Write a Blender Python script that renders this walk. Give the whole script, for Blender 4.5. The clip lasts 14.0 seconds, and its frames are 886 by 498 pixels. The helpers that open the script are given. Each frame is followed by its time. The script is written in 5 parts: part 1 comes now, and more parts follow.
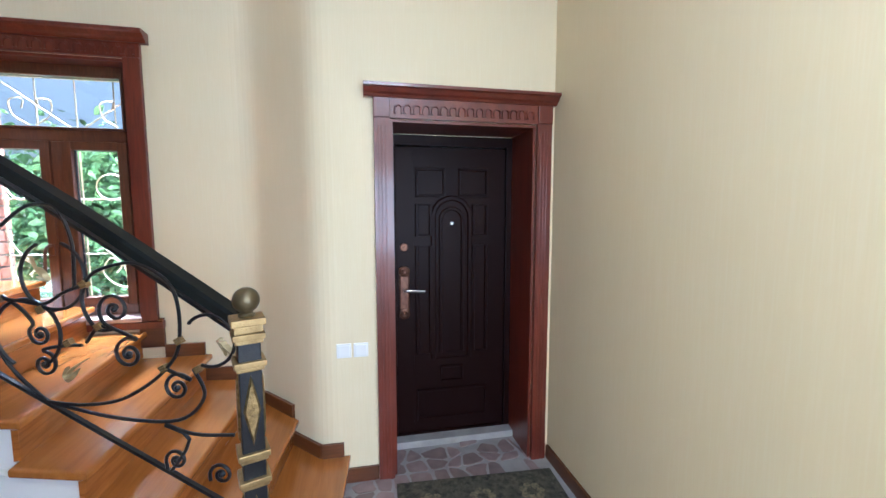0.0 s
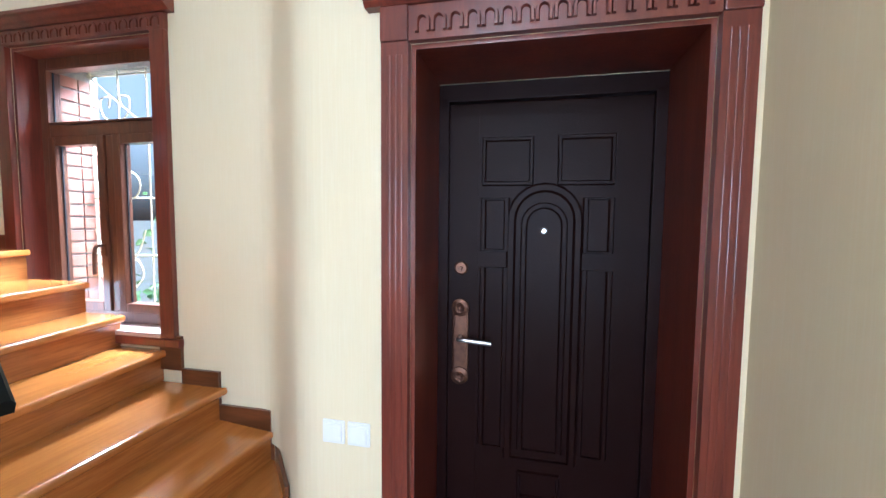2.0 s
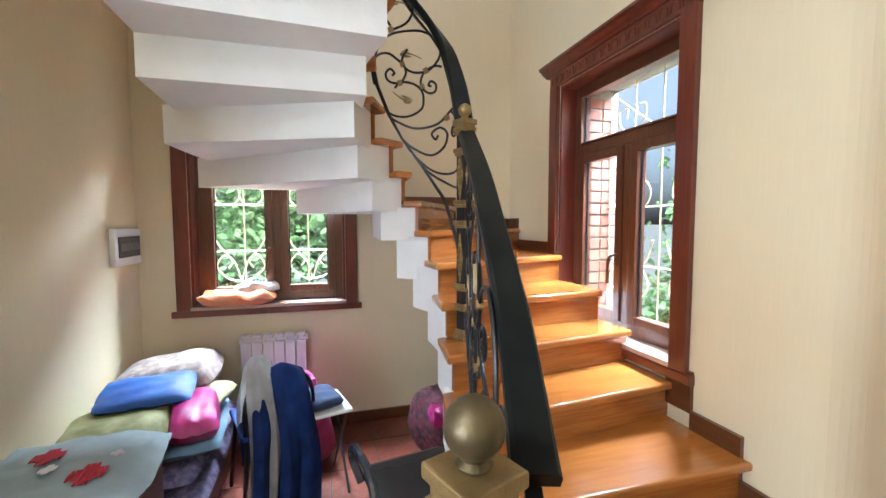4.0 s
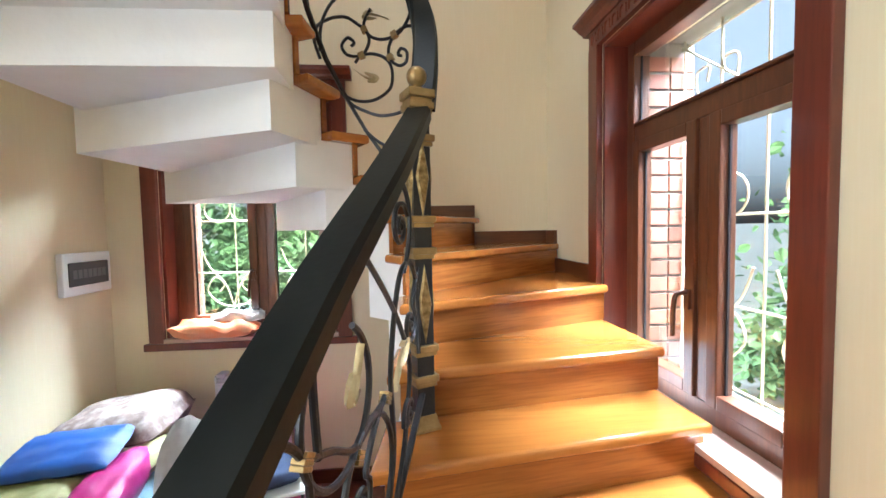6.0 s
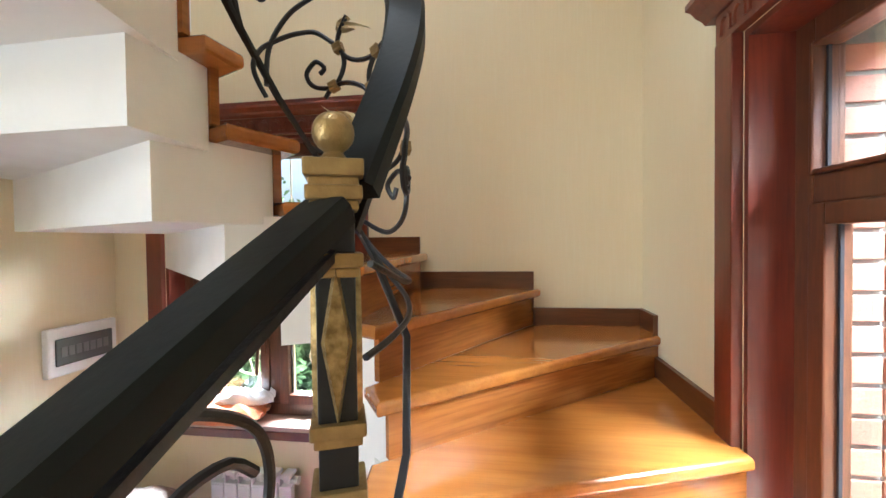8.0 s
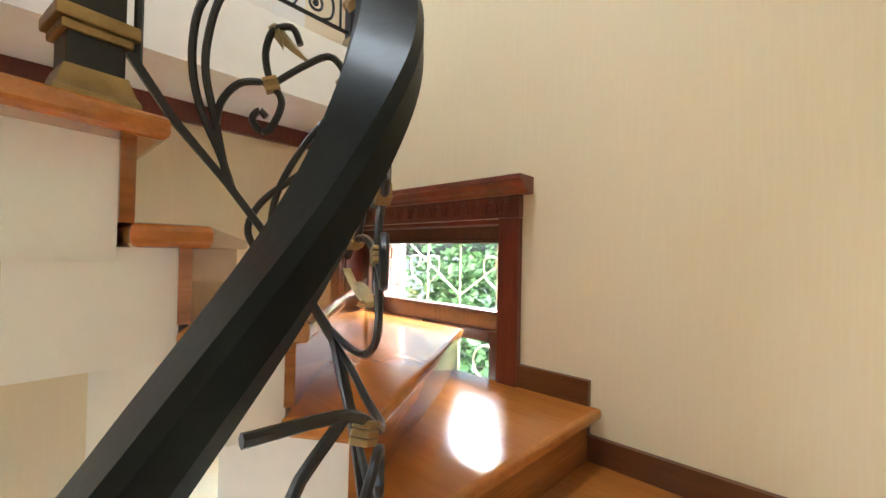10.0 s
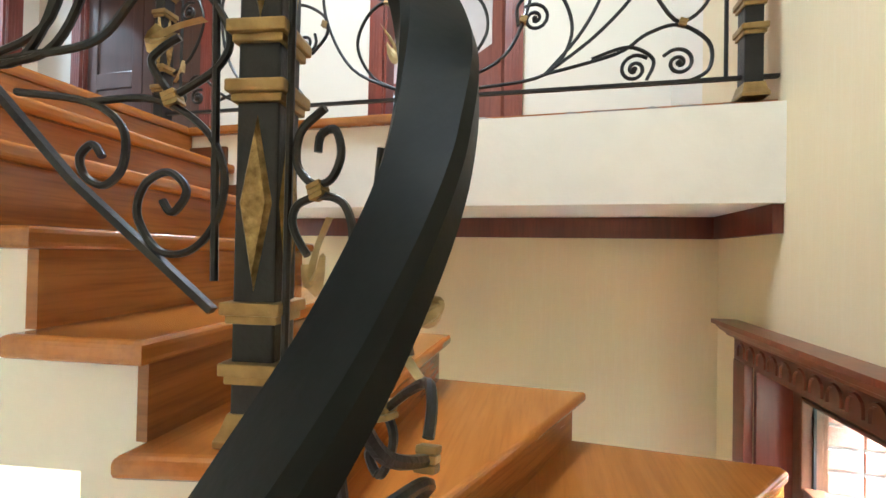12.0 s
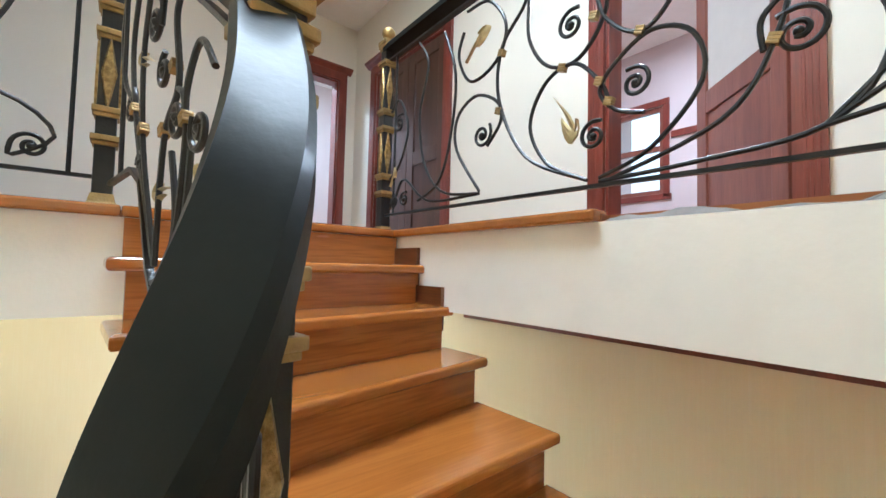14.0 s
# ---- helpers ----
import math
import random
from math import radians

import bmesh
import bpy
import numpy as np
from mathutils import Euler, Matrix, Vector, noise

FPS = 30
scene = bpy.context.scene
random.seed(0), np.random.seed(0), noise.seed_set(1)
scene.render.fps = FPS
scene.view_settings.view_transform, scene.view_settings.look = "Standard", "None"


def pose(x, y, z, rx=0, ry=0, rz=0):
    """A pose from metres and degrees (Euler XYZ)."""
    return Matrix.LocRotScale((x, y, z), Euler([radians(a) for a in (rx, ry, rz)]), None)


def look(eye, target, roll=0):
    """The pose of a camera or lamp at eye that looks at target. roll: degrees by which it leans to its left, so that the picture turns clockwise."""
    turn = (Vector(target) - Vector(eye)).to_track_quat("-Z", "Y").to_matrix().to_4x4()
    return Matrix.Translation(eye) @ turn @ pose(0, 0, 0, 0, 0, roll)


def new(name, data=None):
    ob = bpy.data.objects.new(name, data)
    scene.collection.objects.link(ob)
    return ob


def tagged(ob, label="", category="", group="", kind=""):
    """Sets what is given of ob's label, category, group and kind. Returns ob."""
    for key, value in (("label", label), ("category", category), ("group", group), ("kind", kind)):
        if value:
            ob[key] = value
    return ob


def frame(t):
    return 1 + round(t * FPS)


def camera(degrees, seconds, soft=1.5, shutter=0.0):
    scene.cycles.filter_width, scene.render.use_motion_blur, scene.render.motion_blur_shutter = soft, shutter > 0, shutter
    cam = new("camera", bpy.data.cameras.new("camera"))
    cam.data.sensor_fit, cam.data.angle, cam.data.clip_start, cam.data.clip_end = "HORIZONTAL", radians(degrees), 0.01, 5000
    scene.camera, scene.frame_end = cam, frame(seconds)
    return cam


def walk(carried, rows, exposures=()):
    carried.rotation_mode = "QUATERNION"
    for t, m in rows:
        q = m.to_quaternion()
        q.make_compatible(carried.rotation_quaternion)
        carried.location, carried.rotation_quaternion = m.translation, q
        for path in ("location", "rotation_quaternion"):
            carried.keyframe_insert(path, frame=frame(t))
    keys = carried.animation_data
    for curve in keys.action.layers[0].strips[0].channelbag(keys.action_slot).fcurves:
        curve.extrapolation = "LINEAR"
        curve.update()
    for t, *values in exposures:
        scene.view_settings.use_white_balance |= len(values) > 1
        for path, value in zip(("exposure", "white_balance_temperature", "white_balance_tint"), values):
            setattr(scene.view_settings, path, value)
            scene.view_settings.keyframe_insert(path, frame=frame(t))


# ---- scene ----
cam = camera(95.6, 14.0)
PATH = [
    (0, (0.211, -0.188, 1.562), (0.616, 1.761, 1.372), -0.1),
    (0.5, (0.446, 0.125, 1.523), (0.744, 2.095, 1.354), -0.2),
    (1, (0.563, 0.45, 1.531), (0.777, 2.431, 1.368), -0.2),
    (1.5, (0.73, 0.714, 1.509), (0.743, 2.708, 1.361), 0.0),
    (2, (0.767, 0.827, 1.511), (0.336, 2.775, 1.374), 0.5),
    (2.5, (0.697, 0.829, 1.538), (-0.366, 2.519, 1.406), 0.8),
    (3, (0.599, 0.853, 1.557), (-0.952, 2.108, 1.423), 0.4),
    (3.5, (0.498, 0.964, 1.542), (-1.339, 1.745, 1.423), 0.0),
    (3.7, (0.426, 0.992, 1.542), (-1.453, 1.666, 1.42), -0.0),
    (6, (-0.224, 1.614, 1.611), (-2.214, 1.787, 1.504), -1.1),
    (6.5, (-0.466, 1.754, 1.686), (-2.463, 1.837, 1.598), -1.0),
    (7, (-0.586, 1.802, 1.775), (-2.585, 1.792, 1.691), -0.9),
    (7.5, (-0.751, 1.845, 1.848), (-2.747, 1.727, 1.776), -0.9),
    (7.7, (-0.801, 1.858, 1.868), (-2.792, 1.686, 1.806), -0.8),
    (9.8, (-1.452, 2.028, 2.234), (-3.024, 0.792, 2.268), 0.7),
    (10, (-1.525, 2.018, 2.3), (-2.996, 0.663, 2.324), 1.2),
    (10.5, (-1.654, 1.967, 2.431), (-2.753, 0.297, 2.439), 1.5),
    (11, (-1.768, 1.895, 2.591), (-2.367, -0.013, 2.601), 1.4),
    (11.5, (-1.94, 1.855, 2.725), (-1.944, -0.145, 2.743), 1.0),
    (12, (-2.04, 1.789, 2.806), (-1.56, -0.153, 2.831), 1.1),
    (12.5, (-2.129, 1.695, 2.896), (-1.274, -0.112, 2.94), 1.0),
    (13, (-2.192, 1.564, 2.947), (-1.038, -0.067, 3.027), 0.6),
    (13.5, (-2.205, 1.483, 3.049), (-0.829, 0.034, 3.139), 1.1),
    (14, (-2.181, 1.372, 3.166), (-0.621, 0.124, 3.257), 1.4),
]
walk(cam, [(t, look(eye, target, roll)) for t, eye, target, roll in PATH], [(0.0, 0.75, 4650, 9), (1.5, 1.05, 4600, 9), (2.5, 0.95, 4750, 9), (3.5, 0.95, 5050, 8), (6.5, 1.1, 5200, 6), (7.5, 1.15, 5250, 6), (10.0, 1.45, 5350, 4), (11.0, 1.6, 5300, 3), (12.5, 1.8, 5050, 1), (14.0, 1.7, 4900, 2)])


# ---- world, daylight, exposure ----
world = bpy.data.worlds.new("sky")
scene.world = world
world.use_nodes = True
_wn = world.node_tree.nodes
_sky = _wn.new("ShaderNodeTexSky")
_sky.sky_type, _sky.sun_disc = "NISHITA", False
_sky.sun_elevation, _sky.sun_rotation = radians(72), radians(200)
_sky.air_density, _sky.dust_density, _sky.ozone_density = 1.0, 6.0, 0.6
_haze = _wn.new("ShaderNodeHueSaturation")
_haze.inputs["Saturation"].default_value = 0.35
world.node_tree.links.new(_sky.outputs["Color"], _haze.inputs["Color"])
world.node_tree.links.new(_haze.outputs["Color"], _wn["Background"].inputs["Color"])
_wn["Background"].inputs["Strength"].default_value = 0.15
_sun = new("sun", bpy.data.lights.new("sun", "SUN"))
_sun.data.energy, _sun.data.angle, _sun.data.color = 2.3, radians(12), (1.0, 0.96, 0.9)
_sun.matrix_world = look((0, 0, 20), (2.0, -5.5, 2.0))


def area_lamp(name, eye, target, sx, sy, watts, color=(1, 1, 1)):
    d = bpy.data.lights.new(name, "AREA")
    d.shape, d.size, d.size_y, d.energy, d.color = "RECTANGLE", sx, sy, watts, color
    ob = new(name, d)
    ob.matrix_world = look(eye, target)
    return ob


# lamps standing in for the sky through the windows, then lamps inside
area_lamp("skylight_window_north", (-1.6, 3.55, 3.55), (-1.45, 0.2, 0.9), 2.0, 1.2, 1400, (0.97, 0.99, 1.0))
area_lamp("skylight_window_west", (-3.95, 0.64, 3.6), (-0.6, 0.5, 0.8), 2.0, 1.2, 1450, (0.97, 1.0, 0.98))
# unseen window assumed at the passage end, behind the camera's start
area_lamp("daylight_window_hall", (0.4, -3.85, 1.5), (0.4, 0, 1.5), 1.5, 1.5, 56, (1.0, 0.98, 0.95))
# unseen east opening, added so that light reaches the stair soffit
area_lamp("added_daylight_east", (1.50, -1.4, 1.4), (-1.6, 0.4, 1.9), 1.45, 1.45, 50, (1.0, 0.985, 0.96))
area_lamp("ceiling_light_hall", (-1.1, 1.0, 6.05), (-1.1, 1.0, 0), 0.9, 0.9, 38, (1.0, 0.96, 0.9))
# two unseen lamps added to brighten the upper room and the east room
area_lamp("added_light_room", (-0.7, -2.4, 6.05), (-0.7, -2.4, 0), 0.5, 0.5, 32, (1.0, 0.97, 0.95))
area_lamp("added_light_east", (3.4, 0.2, 6.05), (3.4, 0.2, 0), 0.5, 0.5, 26, (0.88, 0.96, 1.0))
area_lamp("ceiling_light_entry", (0.55, -0.5, 2.95), (0.55, -0.5, 0), 0.5, 0.5, 20, (1.0, 0.96, 0.88))


# ---- materials ----
def material(name, base, rough=0.6, metal=0.0, dark=None, scale=(4, 4, 4), amount=0.5, detail=6.0, bump=0.0, bump_scale=80.0,
             bump_stretch=(1, 1, 1), coat=0.0, per_object=0.0, fine=None, fine_scale=(60, 60, 60), spec=0.5, rough_var=0.0, fine_mix=0.5):
    m = bpy.data.materials.new(name)
    m.use_nodes = True
    nt = m.node_tree
    N_, L_ = nt.nodes, nt.links
    b = N_["Principled BSDF"]
    b.inputs["Roughness"].default_value, b.inputs["Metallic"].default_value = rough, metal
    b.inputs["Coat Weight"].default_value = coat
    b.inputs["Coat Roughness"].default_value = 0.12
    b.inputs["Specular IOR Level"].default_value = spec
    tc = N_.new("ShaderNodeTexCoord")
    src = tc.outputs["Object"]

    def noise_at(sc, det=detail):
        mp = N_.new("ShaderNodeMapping")
        mp.inputs["Scale"].default_value = sc
        L_.new(src, mp.inputs["Vector"])
        n = N_.new("ShaderNodeTexNoise")
        n.inputs["Scale"].default_value, n.inputs["Detail"].default_value = 1.0, det
        L_.new(mp.outputs["Vector"], n.inputs["Vector"])
        return n.outputs["Fac"]

    def mix(a, bcol, fac, mode="MIX"):
        x = N_.new("ShaderNodeMix")
        x.data_type, x.blend_type = "RGBA", mode
        for k, v in ((6, a), (7, bcol)):
            if isinstance(v, tuple):
                x.inputs[k].default_value = (*v, 1)
            else:
                L_.new(v, x.inputs[k])
        if isinstance(fac, float):
            x.inputs[0].default_value = fac
        else:
            L_.new(fac, x.inputs[0])
        return x.outputs[2]

    def ramp(v, lo, hi):
        r = N_.new("ShaderNodeMapRange")
        r.inputs["From Min"].default_value, r.inputs["From Max"].default_value = lo, hi
        L_.new(v, r.inputs["Value"])
        return r.outputs["Result"]

    col = base
    dk = dark or tuple(c * 0.75 for c in base)
    big = noise_at(scale)
    s = N_.new("ShaderNodeMath")
    s.operation = "MULTIPLY"
    s.inputs[1].default_value = amount
    L_.new(ramp(big, 0.35, 0.68), s.inputs[0])
    col = mix(base, dk, s.outputs[0])
    if fine:
        s2 = N_.new("ShaderNodeMath")
        s2.operation = "MULTIPLY"
        s2.inputs[1].default_value = fine_mix
        L_.new(ramp(noise_at(fine_scale, 3.0), 0.45, 0.75), s2.inputs[0])
        col = mix(col, fine, s2.outputs[0])
    if per_object:
        oi = N_.new("ShaderNodeObjectInfo")
        v = ramp(oi.outputs["Random"], 0.0, 1.0)
        mr = N_.new("ShaderNodeMapRange")
        mr.inputs["To Min"].default_value, mr.inputs["To Max"].default_value = 1 - per_object, 1 + per_object
        L_.new(v, mr.inputs["Value"])
        hs = N_.new("ShaderNodeHueSaturation")
        L_.new(mr.outputs["Result"], hs.inputs["Value"])
        L_.new(col, hs.inputs["Color"])
        col = hs.outputs["Color"]
    L_.new(col, b.inputs["Base Color"])
    if rough_var:
        mr = N_.new("ShaderNodeMapRange")
        mr.inputs["To Min"].default_value, mr.inputs["To Max"].default_value = rough - rough_var, rough + rough_var
        L_.new(big, mr.inputs["Value"])
        L_.new(mr.outputs["Result"], b.inputs["Roughness"])
    if bump:
        bn = N_.new("ShaderNodeBump")
        bn.inputs["Strength"].default_value, bn.inputs["Distance"].default_value = bump, 0.004
        L_.new(noise_at(tuple(bump_scale * k for k in bump_stretch), 4.0), bn.inputs["Height"])
        L_.new(bn.outputs["Normal"], b.inputs["Normal"])
    return m


WALLPAPER = material("cream_wallpaper", (0.745, 0.645, 0.43), 0.62, dark=(0.70, 0.595, 0.375), scale=(1.5, 1.5, 0.9), amount=0.5,
                     fine=(0.78, 0.71, 0.54), fine_scale=(150, 150, 5), bump=0.12, bump_scale=1.0, bump_stretch=(170, 170, 7), spec=0.3, fine_mix=0.3)
PLASTER = material("white_plaster", (0.85, 0.845, 0.83), 0.85, dark=(0.80, 0.795, 0.775), scale=(2.5, 2.5, 2.5), amount=0.5,
                   bump=0.2, bump_scale=45, fine=(0.78, 0.77, 0.75), fine_scale=(9, 9, 9))
TREAD = material("varnished_orange_wood", (0.41, 0.150, 0.025), 0.2, dark=(0.28, 0.09, 0.014), scale=(26, 3, 26), amount=0.55,
                 coat=0.65, per_object=0.14, fine=(0.24, 0.085, 0.016), fine_scale=(120, 5, 120), fine_mix=0.35, bump=0.05, bump_scale=30, rough_var=0.07)
RISER = material("varnished_riser_wood", (0.37, 0.135, 0.024), 0.24, dark=(0.23, 0.07, 0.012), scale=(3, 3, 30), amount=0.75,
                 coat=0.4, per_object=0.16, fine=(0.15, 0.045, 0.01), fine_scale=(6, 6, 120), bump=0.1, bump_scale=30, rough_var=0.07)
SKIRT = material("dark_varnished_skirting", (0.13, 0.045, 0.014), 0.3, dark=(0.07, 0.022, 0.008), scale=(4, 4, 30), amount=0.7,
                 coat=0.3, fine=(0.05, 0.016, 0.006), fine_scale=(8, 8, 140))
MAHOGANY = material("mahogany_casing", (0.155, 0.030, 0.014), 0.33, dark=(0.085, 0.016, 0.009), scale=(14, 14, 2.2), amount=0.8,
                    coat=0.35, fine=(0.06, 0.012, 0.008), fine_scale=(90, 90, 7), bump=0.08, bump_scale=50)
FRAME_WOOD = material("window_frame_wood", (0.10, 0.034, 0.014), 0.35, dark=(0.055, 0.018, 0.009), scale=(20, 20, 3), amount=0.7,
                      coat=0.3, fine=(0.16, 0.055, 0.02), fine_scale=(80, 80, 10))
IRON = material("black_forged_iron", (0.016, 0.016, 0.018), 0.36, 0.55, dark=(0.045, 0.044, 0.042), scale=(9, 9, 9), amount=0.5, bump=0.25,
                bump_scale=120, spec=0.6, rough_var=0.1)
RAILPAINT = material("dark_painted_handrail", (0.007, 0.0082, 0.0078), 0.42, 0.0, dark=(0.020, 0.022, 0.020), scale=(5, 5, 5), amount=0.6, spec=0.08,
                     coat=0.04, bump=0.1, bump_scale=60, rough_var=0.08)
GOLD = material("gold_paint", (0.36, 0.25, 0.10), 0.42, 0.7, dark=(0.20, 0.13, 0.05), scale=(22, 22, 22), amount=0.8, bump=0.35, bump_scale=150)
GOLDCAST = material("hammered_gold", (0.38, 0.27, 0.11), 0.36, 0.8, dark=(0.14, 0.09, 0.03), scale=(60, 60, 60), amount=0.9, bump=0.9, bump_scale=130)
DOORSTEEL = material("dark_brown_steel_door", (0.012, 0.004, 0.0035), 0.38, dark=(0.008, 0.003, 0.003), scale=(3, 3, 3), amount=0.5, spec=0.08,
                     bump=0.12, bump_scale=140)
CHROME = material("chrome", (0.48, 0.47, 0.46), 0.3, 1.0, amount=0.2)
BRONZE = material("aged_bronze", (0.17, 0.085, 0.055), 0.4, 0.8, dark=(0.07, 0.035, 0.025), scale=(60, 60, 60), amount=0.8)
WHITEPLASTIC = material("white_plastic", (0.80, 0.80, 0.79), 0.35, amount=0.1)
WHITEENAMEL = material("white_enamel", (0.76, 0.76, 0.75), 0.35, amount=0.2, scale=(8, 8, 8))
BLACKPLASTIC = material("smoked_plastic", (0.03, 0.03, 0.033), 0.2, amount=0.3)
TILE = material("terracotta_floor_tile", (0.20, 0.055, 0.032), 0.28, dark=(0.12, 0.03, 0.02), scale=(5, 5, 5), amount=0.7, per_object=0.18,
                fine=(0.26, 0.10, 0.06), fine_scale=(30, 30, 30))
GROUT = material("floor_grout", (0.12, 0.09, 0.075), 0.9, scale=(20, 20, 20))
BRICK = material("orange_brick", (0.31, 0.125, 0.08), 0.85, dark=(0.23, 0.09, 0.055), scale=(9, 9, 9), amount=0.7, per_object=0.15, bump=0.4, bump_scale=90)
MORTAR = material("mortar", (0.21, 0.19, 0.175), 0.95, scale=(30, 30, 30))
UPPERFLOOR = material("upper_floor_boards", (0.33, 0.12, 0.035), 0.3, dark=(0.2, 0.07, 0.02), scale=(2, 25, 25), amount=0.7)
PALEWALL = material("pale_upper_wall", (0.76, 0.73, 0.66), 0.7, dark=(0.71, 0.68, 0.60), scale=(1.5, 1.5, 1.5), amount=0.5,
                    bump=0.12, bump_scale=1.0, bump_stretch=(150, 150, 8))
PINKWALL = material("pink_room_wall", (0.60, 0.50, 0.50), 0.75, dark=(0.55, 0.46, 0.46), scale=(2, 2, 2))
BARPAINT = material("pale_gold_bars", (0.62, 0.55, 0.38), 0.5, 0.2, dark=(0.5, 0.42, 0.28), scale=(20, 20, 20))
LEAF = material("vine_leaves", (0.12, 0.20, 0.085), 0.5, dark=(0.085, 0.15, 0.06), scale=(3, 3, 3), amount=0.9, spec=0.3)
GROUND = material("yard_paving", (0.22, 0.215, 0.20), 0.9, dark=(0.16, 0.17, 0.13), scale=(1.2, 1.2, 1.2), amount=0.8, bump=0.3)

STONEGREY = material("grey_marble_chips", (0.36, 0.35, 0.34), 0.45, dark=(0.26, 0.24, 0.24), scale=(9, 9, 9), amount=0.8)
STONEPINK = material("pinkish_stone_piece", (0.27, 0.20, 0.19), 0.4, dark=(0.17, 0.12, 0.12), scale=(12, 12, 12), amount=0.8, per_object=0.25)
SMOKED = material("smoked_cover", (0.10, 0.10, 0.10), 0.15, amount=0.3, scale=(6, 6, 6))
BREAKER = material("grey_breakers", (0.12, 0.12, 0.12), 0.4, scale=(20, 20, 20))


def glass_material():
    m = bpy.data.materials.new("window_glass")
    m.use_nodes = True
    n, l = m.node_tree.nodes, m.node_tree.links
    n.remove(n["Principled BSDF"])
    tr, gl, fr, mx, pw = (n.new("ShaderNodeBsdfTransparent"), n.new("ShaderNodeBsdfGlossy"), n.new("ShaderNodeLayerWeight"), n.new("ShaderNodeMixShader"), n.new("ShaderNodeMath"))
    tr.inputs["Color"].default_value = (0.95, 0.98, 0.97, 1)
    gl.inputs["Roughness"].default_value = 0.02
    fr.inputs["Blend"].default_value = 0.12
    pw.operation = "MULTIPLY_ADD"
    pw.inputs[1].default_value, pw.inputs[2].default_value = 0.5, 0.03
    l.new(fr.outputs["Facing"], pw.inputs[0])
    l.new(pw.outputs[0], mx.inputs[0])
    l.new(tr.outputs[0], mx.inputs[1])
    l.new(gl.outputs[0], mx.inputs[2])
    l.new(mx.outputs[0], n["Material Output"].inputs["Surface"])
    return m


GLASS = glass_material()


# ---- mesh helpers ----
def mesh_of(bm, name, mat, smooth=False, sharp=38):
    me = bpy.data.meshes.new(name)
    bmesh.ops.recalc_face_normals(bm, faces=bm.faces[:])
    bm.to_mesh(me)
    bm.free()
    me.materials.append(mat)
    if smooth:
        for p in me.polygons:
            p.use_smooth = True
        me.set_sharp_from_angle(angle=radians(sharp))
    return me


def part(name, bm, mat, parent=None, label="", smooth=False):
    ob = new(name, mesh_of(bm, name, mat, smooth))
    if parent is not None:
        ob.parent = parent
    if label:
        ob["label"] = label
    return ob


def thing(name, place, label, category, group="", kind="", rz=0.0):
    ob = new(name)
    ob.empty_display_size = 0.05
    ob.matrix_world = pose(*place, 0, 0, rz)
    return tagged(ob, label, category, group, kind)


def add_box(bm, x0, x1, y0, y1, z0, z1, bevel=0.0):
    r = bmesh.ops.create_cube(bm, size=1.0)
    for v in r["verts"]:
        v.co = Vector((x0 + (v.co.x + 0.5) * (x1 - x0), y0 + (v.co.y + 0.5) * (y1 - y0), z0 + (v.co.z + 0.5) * (z1 - z0)))
    if bevel:
        es = list({e for v in r["verts"] for e in v.link_edges})
        bmesh.ops.bevel(bm, geom=es, offset=bevel, segments=2, affect="EDGES", profile=0.6)


def box(x0, x1, y0, y1, z0, z1, bevel=0.0):
    bm = bmesh.new()
    add_box(bm, x0, x1, y0, y1, z0, z1, bevel)
    return bm


def add_prism(bm, pts, z0, z1):
    lo = [bm.verts.new((p[0], p[1], z0)) for p in pts]
    hi = [bm.verts.new((p[0], p[1], z1)) for p in pts]
    bm.faces.new(lo[::-1])
    bm.faces.new(hi)
    k = len(pts)
    for i in range(k):
        bm.faces.new((lo[i], lo[(i + 1) % k], hi[(i + 1) % k], hi[i]))


def add_sweep(bm, path, profile, closed=False, up=Vector((0, 0, 1)), twist=None):
    """Sweep a closed profile (list of (side, up)) along a path of points."""
    path = [Vector(p) for p in path]
    rings = []
    k = len(path)
    for i, p in enumerate(path):
        a, b = path[max(i - 1, 0)], path[min(i + 1, k - 1)]
        if closed:
            a, b = path[i - 1], path[(i + 1) % k]
        d = (b - a).normalized()
        side = d.cross(up)
        if side.length < 1e-4:
            side = Vector((1, 0, 0))
        side.normalize()
        upv = side.cross(d).normalized()
        rings.append([bm.verts.new(p + side * s + upv * u) for s, u in profile])
    n = len(profile)
    for i in range(k - (0 if closed else 1)):
        r0, r1 = rings[i], rings[(i + 1) % k]
        for j in range(n):
            bm.faces.new((r0[j], r0[(j + 1) % n], r1[(j + 1) % n], r1[j]))
    if not closed:
        bm.faces.new(rings[0][::-1])
        bm.faces.new(rings[-1])


def circle_profile(r, n=8):
    return [(r * math.cos(2 * math.pi * i / n), r * math.sin(2 * math.pi * i / n)) for i in range(n)]


def smooth_path(points, steps=8):
    """Catmull-Rom through the points."""
    P_ = [Vector(p) for p in points]
    out = []
    for i in range(len(P_) - 1):
        p0, p1, p2, p3 = P_[max(i - 1, 0)], P_[i], P_[i + 1], P_[min(i + 2, len(P_) - 1)]
        for s in range(steps):
            t = s / steps
            out.append(0.5 * ((2 * p1) + (p2 - p0) * t + (2 * p0 - 5 * p1 + 4 * p2 - p3) * t * t + (3 * p1 - p0 - 3 * p2 + p3) * t ** 3))
    out.append(P_[-1])
    return out


